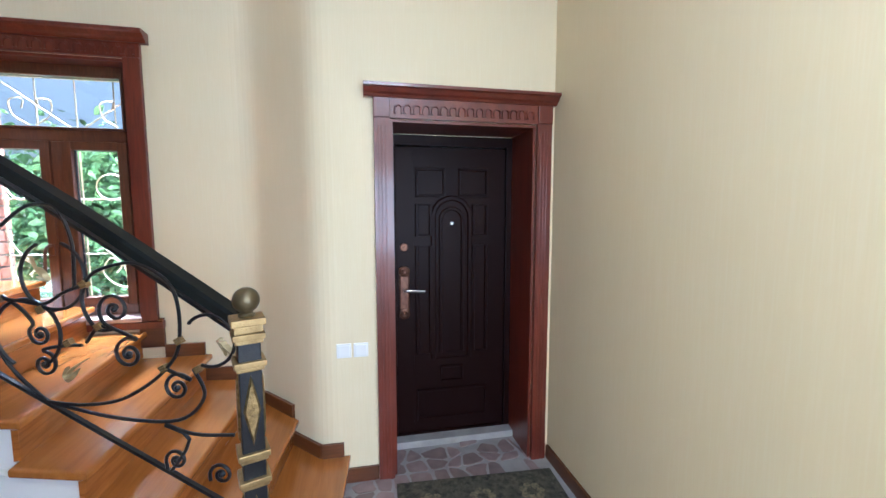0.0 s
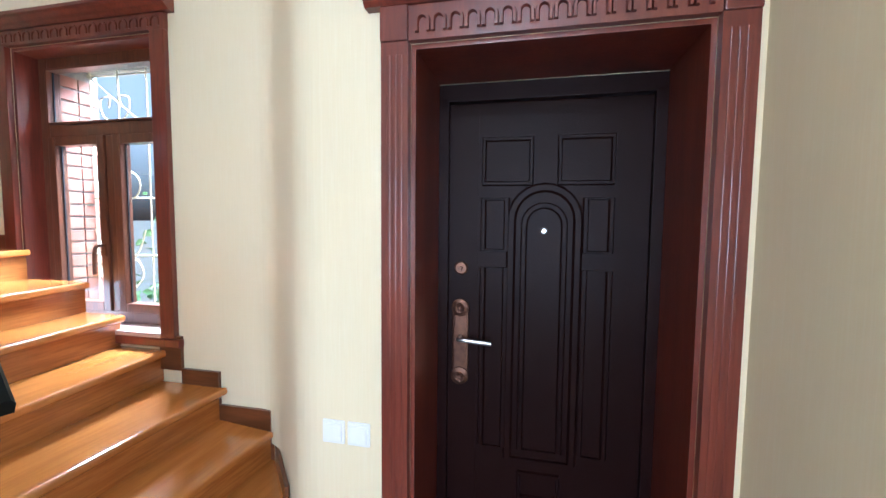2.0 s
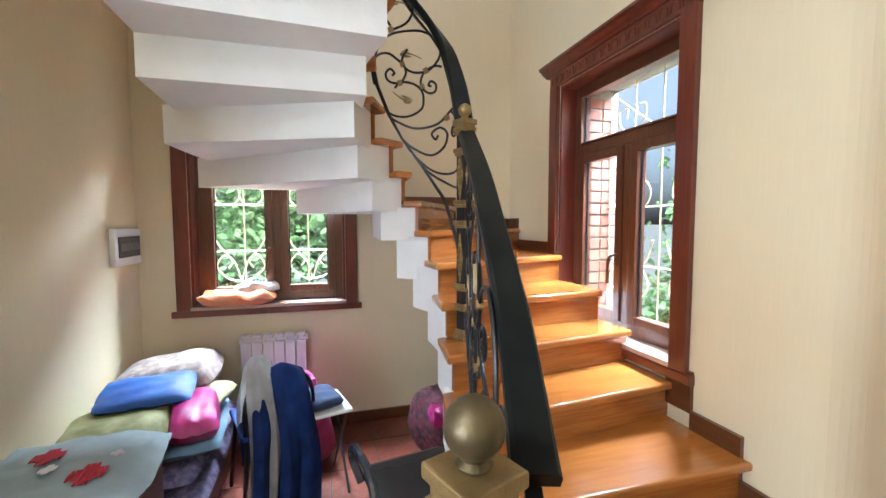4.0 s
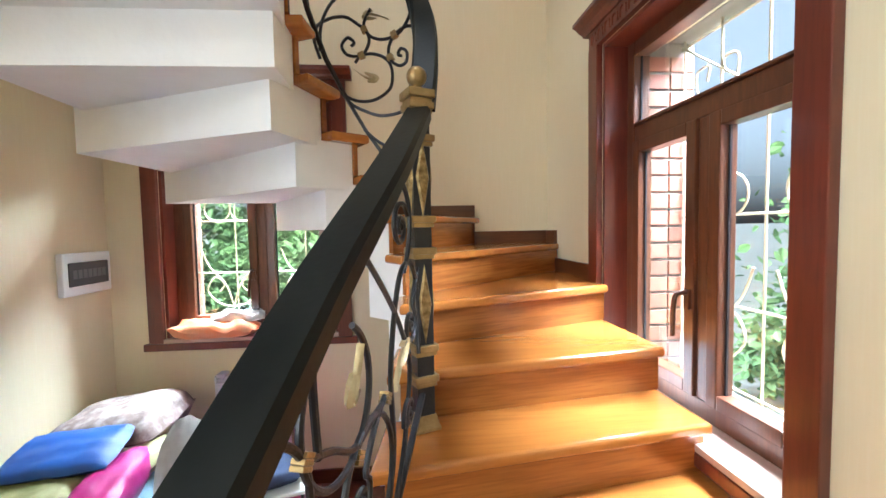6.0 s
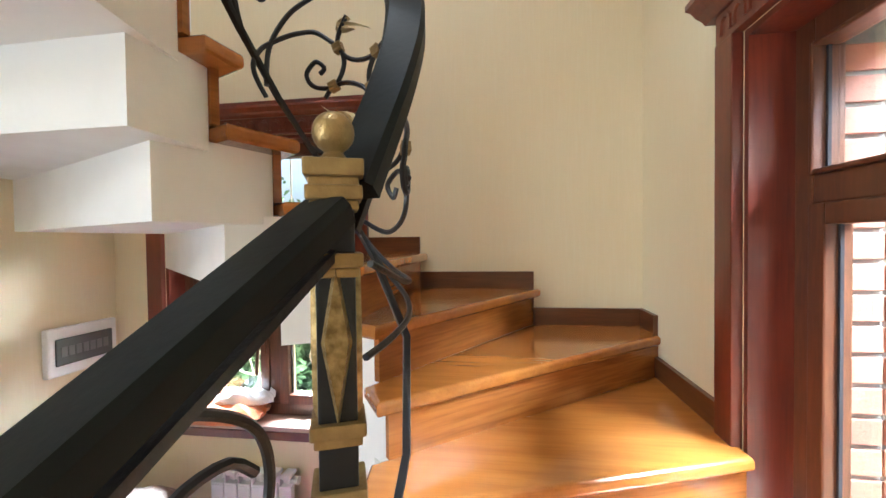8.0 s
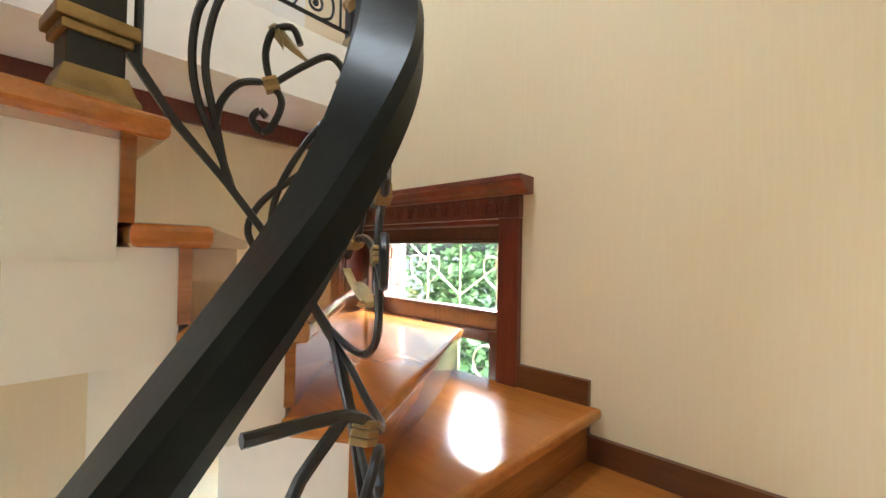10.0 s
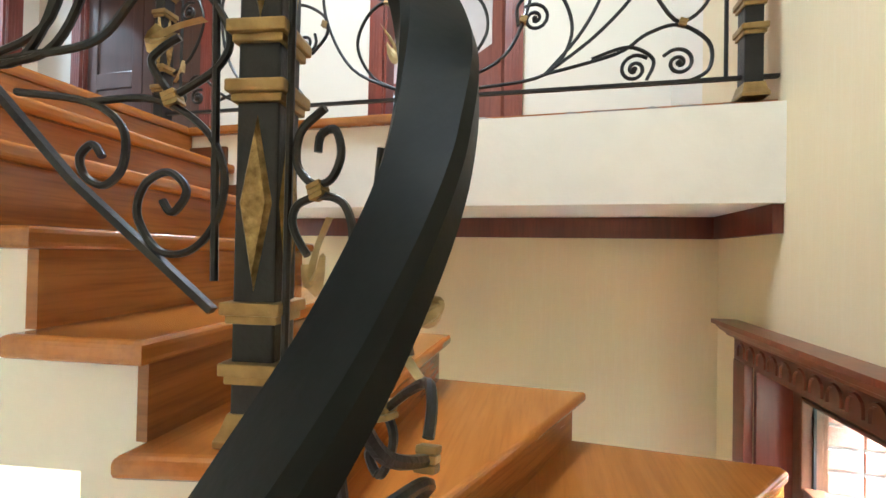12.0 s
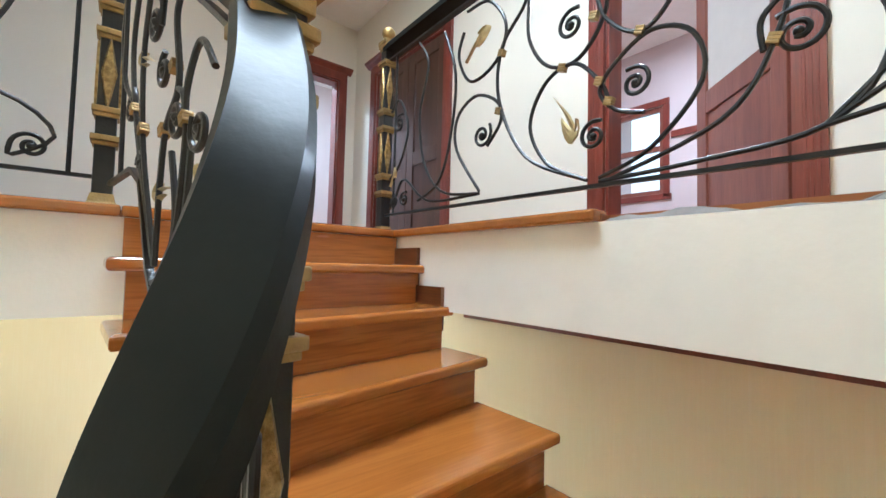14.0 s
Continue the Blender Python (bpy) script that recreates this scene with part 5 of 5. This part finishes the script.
def shed(name, x0, x1, y0, y1, h, label):
    t = thing(name, (0, 0, -0.45), label, "building")
    part("wall", box(x0, x1, y0, y1, 0, h), PALEWALL, t)
    bm = bmesh.new()
    add_prism(bm, [(x0 - 0.3, y0 - 0.4), (x1 + 0.3, y0 - 0.4), (x1 + 0.3, y1 + 0.4), (x0 - 0.3, y1 + 0.4)], h, h + 0.12)
    n = int((x1 - x0 + 0.6) / 0.2)
    for i in range(n):
        add_box(bm, x0 - 0.3 + i * 0.2, x0 - 0.2 + i * 0.2, y0 - 0.4, y1 + 0.4, h + 0.12, h + 0.15)
    part("roof", bm, ROOFING, t, "dark grey corrugated roof")


ROOFING = material("dark_roofing", (0.07, 0.075, 0.08), 0.6, scale=(6, 6, 6))
shed("garden_shed", -7.5, -1.5, 9.5, 12.5, 2.35, "low pale garden building with dark roof")


# ---- floor pieces ----
tile_me = mesh_of(box(-0.1465, 0.1465, -0.1465, 0.1465, -0.008, 0.0, 0.002), "tile", TILE)
for i in range(16):
    for j in range(9):
        x, y = WX + 0.15 + i * 0.3, SY + 0.15 + j * 0.3
        if x < -0.15 and y < 2.45:
            t = new("tile", tile_me)
            t.parent = FLOOR
            t.location = (x, y, random.uniform(-0.001, 0.001))

# crazy paving of stone chips by the door
rng = random.Random(11)
G_ = 0.115
cells = {(i, j): Vector((-0.10 + (i + rng.uniform(-0.34, 0.34)) * G_, 0.9 + (j + rng.uniform(-0.34, 0.34)) * G_)) for i in range(-1, 15) for j in range(-1, 15)}
structure("floor_entrance", box(-0.12, EX, 0.85, DY + 0.44, -0.004, 0.001), STONEGREY, "pale grey mortar floor by the entrance", "floor")
FE = bpy.data.objects["floor_entrance"]
for (i, j) in list(cells):
    if (i + 1, j + 1) not in cells or rng.random() < 0.12:
        continue
    q = [cells[i, j], cells[i + 1, j], cells[i + 1, j + 1], cells[i, j + 1]]
    c = sum(q, Vector((0, 0))) / 4
    if not (-0.02 < c.x < EX - 0.05 and 0.92 < c.y < DY + 0.25):
        continue
    pts = []
    for k in range(4):
        a, b = q[k], q[(k + 1) % 4]
        for f in (0.15, 0.5, 0.85):
            p = c + (a.lerp(b, f) - c) * rng.uniform(0.78, 0.92)
            if p.y > DY and (p.x < DX0 + 0.02 or p.x > DX1 - 0.02):
                p.y = DY - 0.01
            pts.append(p)
    bm = bmesh.new()
    add_prism(bm, pts, 0.0, 0.006)
    part("stone", bm, STONEPINK, FE)

# door mat
MAT = material("black_patterned_mat", (0.022, 0.022, 0.02), 0.95, dark=(0.10, 0.09, 0.06), scale=(26, 26, 26), amount=0.8, bump=0.6, bump_scale=400,
               fine=(0.16, 0.14, 0.09), fine_scale=(45, 45, 45))
MATGOLD = material("mat_flower", (0.22, 0.18, 0.10), 0.95, dark=(0.05, 0.05, 0.035), scale=(60, 60, 60), amount=0.9, bump=0.6, bump_scale=400)
t = thing("door_mat", (0.83, 1.62, 0.006), "black floral door mat in front of the entrance", "door mat", rz=-3)
part("mat_body", box(-0.46, 0.46, -0.33, 0.33, 0, 0.008, 0.003), MAT, t)
bm = bmesh.new()
for i in range(3):
    for j in range(2):
        c = Vector((-0.28 + i * 0.28, -0.15 + j * 0.3))
        for k in range(7):
            a = k * 2 * math.pi / 7
            p = c + Vector((math.cos(a), math.sin(a))) * 0.05
            add_prism(bm, [(p.x + 0.024 * math.cos(b), p.y + 0.024 * math.sin(b)) for b in [m * math.pi / 3 for m in range(6)]], 0.0075, 0.011)
part("flowers", bm, MATGOLD, t, "faded yellow flower pattern")


# ---- things in the corner room ----
# radiator of cast sections
rad = thing("radiator", (WX + 0.075, 0.45, 0.0), "white sectional aluminium radiator under the window", "radiator", rz=90)
for i in range(6):
    bm = bmesh.new()
    x = i * 0.072
    add_box(bm, x + 0.003, x + 0.069, -0.03, -0.004, 0.23, 0.70, 0.006)
    add_box(bm, x + 0.028, x + 0.044, -0.004, 0.05, 0.24, 0.74, 0.004)
    add_box(bm, x + 0.004, x + 0.068, -0.03, 0.05, 0.70, 0.712, 0.004)
    add_box(bm, x + 0.012, x + 0.060, -0.028, 0.045, 0.745, 0.765, 0.006)
    add_box(bm, x + 0.004, x + 0.012, -0.03, 0.045, 0.70, 0.755, 0.003)
    part("section", bm, WHITEENAMEL, rad)
for z in (0.27, 0.72):
    bm = bmesh.new()
    add_sweep(bm, [(-0.012, 0.02, z), (0.445, 0.02, z)], circle_profile(0.02, 10))
    part("header_pipe", bm, WHITEENAMEL, rad)
for x in (0.05, 0.38):
    part("foot_bracket", box(x, x + 0.03, 0.0, 0.07, 0.0, 0.26, 0.003), WHITEENAMEL, rad)

# fuse box
fb = thing("fuse_box", (-2.572, SY, 1.288), "white plastic fuse box with a smoked cover", "fuse box")
fb.rotation_euler = (0, 0, math.pi)
part("body", box(-0.165, 0.165, -0.034, 0, 0, 0.225, 0.008), WHITEPLASTIC, fb)
cov = part("cover", box(-0.135, 0.135, -0.042, -0.032, 0.05, 0.175, 0.006), SMOKED, fb, "smoked grey cover")
for i in range(7):
    part("breaker", box(-0.115 + i * 0.033, -0.088 + i * 0.033, -0.044, -0.0415, 0.09, 0.135, 0.001), BREAKER, cov, "grey circuit breaker")


def cloth_mat(name, a, b, scale=20, rough=0.9, **kw):
    return material(name, a, rough, dark=b, scale=(scale, scale, scale), amount=0.85, bump=0.35, bump_scale=260, **kw)


def cushion(name, place, sx, sy, sz, rz, mat, label, category, rx=0, seed=1, lump=0.012, ry=0):
    """A stuffed or folded cloth shape with pinched edges and dents."""
    bm = bmesh.new()
    n, m = 18, 14
    r = random.Random(seed)
    off = Vector((r.uniform(0, 90), r.uniform(0, 90), 0))
    grid = {}
    for side in (1, -1):
        for i in range(n + 1):
            for j in range(m + 1):
                u, v = i / n * 2 - 1, j / m * 2 - 1
                edge = i in (0, n) or j in (0, m)
                if side == -1 and edge:
                    grid[side, i, j] = grid[1, i, j]
                    continue
                k = (1 - abs(u) ** 4) * (1 - abs(v) ** 4)
                z = side * sz * 0.5 * k ** 0.45
                d = noise.noise(Vector((u * 2.2, v * 2.2, side)) + off) * lump + noise.noise(Vector((u * 6, v * 6, side)) + off) * lump * 0.4
                grid[side, i, j] = bm.verts.new((u * sx / 2 * (1 - 0.05 * v * v), v * sy / 2 * (1 - 0.06 * u * u), max(sz * 0.5 + z + d * (1 if side > 0 else 0.2), 0.0)))
    for side in (1, -1):
        for i in range(n):
            for j in range(m):
                q = [grid[side, i, j], grid[side, i + 1, j], grid[side, i + 1, j + 1], grid[side, i, j + 1]]
                if len(set(q)) == 4:
                    bm.faces.new(q if side > 0 else q[::-1])
    ob = part(name, bm, mat, None, smooth=True)
    ob.matrix_world = pose(*place, rx, ry, rz)
    return tagged(ob, label, category)


QUILT = cloth_mat("navy_flowered_quilt", (0.055, 0.05, 0.11), (0.20, 0.17, 0.25), 26, fine=(0.34, 0.22, 0.26), fine_scale=(40, 40, 40))
OLIVE = cloth_mat("olive_damask", (0.15, 0.15, 0.04), (0.38, 0.36, 0.17), 9, rough=0.7)
PINKSATIN = cloth_mat("magenta_satin", (0.42, 0.02, 0.17), (0.22, 0.008, 0.09), 7, rough=0.35)
BLUEBAG = cloth_mat("blue_bag_cloth", (0.015, 0.09, 0.36), (0.008, 0.05, 0.22), 6, rough=0.5)
PATCH = cloth_mat("brown_patterned_blanket", (0.28, 0.21, 0.18), (0.10, 0.065, 0.055), 14, fine=(0.55, 0.5, 0.45), fine_scale=(22, 22, 22))
TEAL = cloth_mat("grey_blue_cloth", (0.13, 0.20, 0.25), (0.09, 0.14, 0.18), 8)
NAVY = cloth_mat("dark_blue_fabric", (0.018, 0.05, 0.21), (0.010, 0.025, 0.10), 9)
GREYCLOTH = cloth_mat("grey_towel", (0.52, 0.49, 0.45), (0.38, 0.36, 0.33), 12)
JEANS = cloth_mat("folded_jeans", (0.03, 0.045, 0.10), (0.016, 0.022, 0.05), 14)
PINKBAG = cloth_mat("pink_plastic_bag", (0.62, 0.10, 0.32), (0.42, 0.05, 0.2), 10, rough=0.4)
ORANGEBAG = cloth_mat("orange_plastic_bag", (0.74, 0.20, 0.055), (0.62, 0.30, 0.17), 12, rough=0.4)
WHITEBAG = cloth_mat("white_plastic_bag", (0.75, 0.75, 0.76), (0.6, 0.6, 0.62), 12, rough=0.4)
COVER = cloth_mat("pale_blue_grey_coverlet", (0.36, 0.43, 0.45), (0.30, 0.36, 0.38), 10)
REDPRINT = cloth_mat("red_woven_motif", (0.45, 0.03, 0.05), (0.32, 0.02, 0.035), 30)
CABINET = material("dark_cabinet_wood", (0.10, 0.04, 0.02), 0.35, dark=(0.06, 0.022, 0.012), scale=(3, 3, 20), amount=0.8, coat=0.3)

# chest with quilts
ch = thing("wooden_chest", (-2.12, 0.14, 0.0), "dark wooden chest under a stack of bedding", "chest")
part("body", box(-0.55, 0.40, -0.28, 0.30, 0.05, 0.16, 0.006), CABINET, ch)
for x in (-0.5, 0.33):
    for y in (-0.24, 0.24):
        part("leg", box(x, x + 0.05, y, y + 0.05, 0.0, 0.052, 0.004), CABINET, ch)
cushion("folded_quilt", (-2.10, 0.16, 0.155), 0.92, 0.62, 0.17, 3, QUILT, "folded navy flowered quilt on the chest", "quilt", seed=2)
cushion("folded_quilt", (-2.08, 0.17, 0.30), 0.88, 0.60, 0.16, -2, QUILT, "folded navy flowered quilt in the stack", "quilt", seed=3)
cushion("folded_blanket", (-1.98, 0.26, 0.44), 0.62, 0.50, 0.09, 8, TEAL, "grey blue folded blanket under the pillows", "blanket", seed=4)
cushion("pillow", (-1.86, 0.08, 0.49), 0.42, 0.44, 0.15, 12, OLIVE, "olive green damask pillow with pale scrolls", "pillow", seed=5)
cushion("pillow", (-1.93, 0.38, 0.50), 0.48, 0.22, 0.15, 14, PINKSATIN, "shiny magenta satin pillow", "pillow", seed=6)
cushion("folded_blanket", (-2.38, 0.14, 0.50), 0.50, 0.54, 0.24, 4, PATCH, "brown and white patterned folded blanket", "blanket", seed=7, rx=6)
cushion("folded_blanket", (-2.16, 0.34, 0.53), 0.30, 0.30, 0.10, -12, OLIVE, "olive patterned folded cloth", "blanket", seed=17)
bag = cushion("blue_bag", (-2.04, 0.14, 0.645), 0.30, 0.42, 0.07, 10, BLUEBAG, "bright blue folded cloth bag on the bedding", "bag", seed=8, ry=10)
# dresser with coverlet nearest the passage
dr = thing("low_cabinet", (-1.42, 0.07, 0.0), "dark wooden low cabinet under a patterned coverlet", "cabinet")
part("body", box(-0.22, 0.24, -0.21, 0.26, 0.04, 0.55, 0.006), CABINET, dr)
part("door", box(0.241, 0.258, -0.19, 0.02, 0.08, 0.52, 0.004), CABINET, dr)
part("door", box(0.241, 0.258, 0.03, 0.24, 0.08, 0.52, 0.004), CABINET, dr)
cv = cushion("coverlet", (-1.40, 0.09, 0.552), 0.58, 0.62, 0.11, 6, COVER, "pale grey coverlet with red woven motifs", "coverlet", seed=9, lump=0.02)


def motif(cx, cy, s, mat):
    """A stepped woven star laid on the coverlet."""
    bm = bmesh.new()
    for i in range(-3, 4):
        w = (4 - abs(i)) * s
        add_box(bm, cx - w, cx + w, cy + (i - 0.45) * s, cy + (i + 0.45) * s, 0, 0.003)
        if i % 2:
            add_box(bm, cx - w - s, cx - w - 0.2 * s, cy + (i - 0.3) * s, cy + (i + 0.3) * s, 0, 0.003)
            add_box(bm, cx + w + 0.2 * s, cx + w + s, cy + (i - 0.3) * s, cy + (i + 0.3) * s, 0, 0.003)
    for v in bm.verts:
        h = 0.055 + 0.055 * max(1e-4, (1 - abs(v.co.x / 0.29) ** 4) * (1 - abs(v.co.y / 0.31) ** 4)) ** 0.45
        v.co.z += h + 0.008
    ob = part("woven_motif", bm, mat, cv, "woven motif")


motif(0.10, 0.12, 0.016, REDPRINT)
motif(-0.08, -0.06, 0.014, REDPRINT)
motif(0.16, -0.14, 0.014, REDPRINT)
motif(-0.02, 0.17, 0.006, WHITEBAG)
motif(0.02, -0.02, 0.007, WHITEBAG)

# chair with clothes hung over its back
CH = thing("metal_chair", (-2.08, 0.72, 0.0), "black metal chair hung with dark blue clothes", "chair", rz=20)
for x in (-0.17, 0.17):
    for y in (-0.16, 0.16):
        bm = bmesh.new()
        add_sweep(bm, [(x * 1.15, y * 1.2, 0.0), (x, y, 0.43)], circle_profile(0.011, 8))
        part("leg", bm, IRON, CH)
part("seat", box(-0.2, 0.2, -0.19, 0.19, 0.43, 0.46, 0.01), NAVY, CH)
bm = bmesh.new()
add_sweep(bm, smooth_path([(0.18, -0.17, 0.45), (0.20, -0.17, 0.62), (0.20, -0.12, 0.73), (0.20, 0.0, 0.76), (0.20, 0.12, 0.73), (0.20, 0.17, 0.62), (0.18, 0.17, 0.45)], 4), circle_profile(0.012, 8))
part("back_frame", bm, IRON, CH)


def draped(name, place, rz, w, top, low_front, low_back, thick, mat, label, category, seed=1):
    """A garment hung over a bar: falls on both sides with folds."""
    bm = bmesh.new()
    nu, nv = 16, 26
    r = Vector((seed * 3.1, seed * 1.7, 0))
    rows = []
    for j in range(nv + 1):
        f = j / nv * 2 - 1
        row = []
        for i in range(nu + 1):
            u = i / nu * 2 - 1
            fall = (abs(f) ** 1.3) * (top - (low_front if f < 0 else low_back))
            spread = thick * (1 - math.exp(-6 * abs(f))) * (1 if f < 0 else -1)
            fold = 0.022 * math.sin(u * 9 + seed) * min(1, abs(f) * 1.5) + 0.03 * noise.noise(Vector((u * 2, f * 3, seed)) + r)
            ww = w * (0.55 + 0.45 * abs(f) ** 0.5)
            row.append(bm.verts.new((spread + fold, u * ww / 2 + 0.01 * math.sin(f * 7), top - fall - 0.05 * u * u)))
        rows.append(row)
    for j in range(nv):
        for i in range(nu):
            bm.faces.new((rows[j][i], rows[j][i + 1], rows[j + 1][i + 1], rows[j + 1][i]))
    geom = bmesh.ops.solidify(bm, geom=bm.faces[:], thickness=0.012)
    ob = part(name, bm, mat, None, smooth=True)
    ob.matrix_world = pose(*place, 0, 0, rz)
    return tagged(ob, label, category)


draped("jacket", (-1.90, 0.79, 0.0), 20, 0.37, 0.81, 0.03, 0.30, 0.095, NAVY, "long dark blue jacket hanging from the chair", "jacket", 2)
draped("towel", (-1.905, 0.69, 0.0), 20, 0.20, 0.86, 0.14, 0.4, 0.125, GREYCLOTH, "grey towel hung over the chair back", "towel", 5)

# small table with folded jeans
ST = thing("folding_table", (-2.06, 0.98, 0.0), "small white folding table on thin black legs", "table", rz=15)
bm = box(-0.16, 0.16, -0.15, 0.15, 0.475, 0.495, 0.009)
part("tabletop", bm, WHITEENAMEL, ST)
for a, b in (((-0.13, -0.12), (0.13, -0.12)), ((-0.13, 0.12), (0.13, 0.12))):
    for p, q in ((a, b), (b, a)):
        bm = bmesh.new()
        add_sweep(bm, [(p[0] * 1.2, p[1], 0.0), (q[0], q[1], 0.475)], circle_profile(0.008, 8))
        part("leg", bm, IRON, ST)
cushion("folded_jeans", (-2.06, 0.97, 0.495), 0.28, 0.24, 0.07, 20, JEANS, "folded dark blue jeans on the small table", "trousers", seed=10)
cushion("pink_bag", (-2.33, 0.90, 0.0), 0.24, 0.30, 0.34, 20, PINKBAG, "crumpled pink plastic bag on the floor", "bag", seed=11, lump=0.05)
cushion("pink_bag", (-2.28, 0.86, 0.33), 0.16, 0.2, 0.28, 20, PINKBAG, "crumpled pink plastic bag on top of another", "bag", seed=12, lump=0.05)
cushion("plastic_bag", (WX + 0.0, 0.43, 0.97), 0.20, 0.50, 0.10, 0, ORANGEBAG, "crumpled orange plastic bag on the sill", "bag", seed=13, lump=0.04)
cushion("plastic_bag", (WX - 0.04, 0.55, 1.05), 0.12, 0.30, 0.06, 10, WHITEBAG, "crumpled white plastic bag on the sill", "bag", seed=14, lump=0.035)
# under the stair
FLORAL = cloth_mat("dark_flowered_bag", (0.022, 0.018, 0.026), (0.16, 0.03, 0.05), 16, fine=(0.26, 0.12, 0.13), fine_scale=(30, 30, 30))
cushion("flowered_bag", (-2.20, 1.74, 0.0), 0.34, 0.30, 0.44, 30, FLORAL, "dark flowered bag standing under the stair", "bag", seed=15, lump=0.03)
cushion("pink_cloth", (-2.03, 1.70, 0.28), 0.16, 0.14, 0.12, 0, PINKSATIN, "pink cloth bundle under the stair", "cloth", seed=16, lump=0.03)
OC = thing("office_chair", (-1.27, 1.40, 0.0), "black plastic office chair beside the newel post", "office chair", rz=10)
for k in range(5):
    a = k * 2 * math.pi / 5
    bm = bmesh.new()
    add_sweep(bm, [(0.03 * math.cos(a), 0.03 * math.sin(a), 0.10), (0.25 * math.cos(a), 0.25 * math.sin(a), 0.055)], [(-0.02, -0.012), (0.02, -0.012), (0.014, 0.012), (-0.014, 0.012)])
    part("base_arm", bm, BLACKPLASTIC, OC)
    bm = bmesh.new()
    bmesh.ops.create_uvsphere(bm, u_segments=10, v_segments=8, radius=0.028, matrix=Matrix.Translation((0.25 * math.cos(a), 0.25 * math.sin(a), 0.028)))
    part("castor", bm, BLACKPLASTIC, OC)
bm = bmesh.new()
add_lathe(bm, [(0.026, 0.09), (0.026, 0.28), (0.016, 0.28), (0.016, 0.42)], 12)
part("gas_column", bm, BLACKPLASTIC, OC)
part("seat", box(-0.21, 0.21, -0.2, 0.2, 0.40, 0.46, 0.025), BLACKPLASTIC, OC)
for s in (-1, 1):
    bm = bmesh.new()
    add_sweep(bm, smooth_path([(0.10, s * 0.20, 0.42), (0.16, s * 0.25, 0.45), (0.18, s * 0.25, 0.56), (0.10, s * 0.25, 0.62), (-0.10, s * 0.25, 0.61), (-0.16, s * 0.25, 0.54), (-0.12, s * 0.22, 0.44)], 5), circle_profile(0.018, 8))
    part("armrest", bm, BLACKPLASTIC, OC)
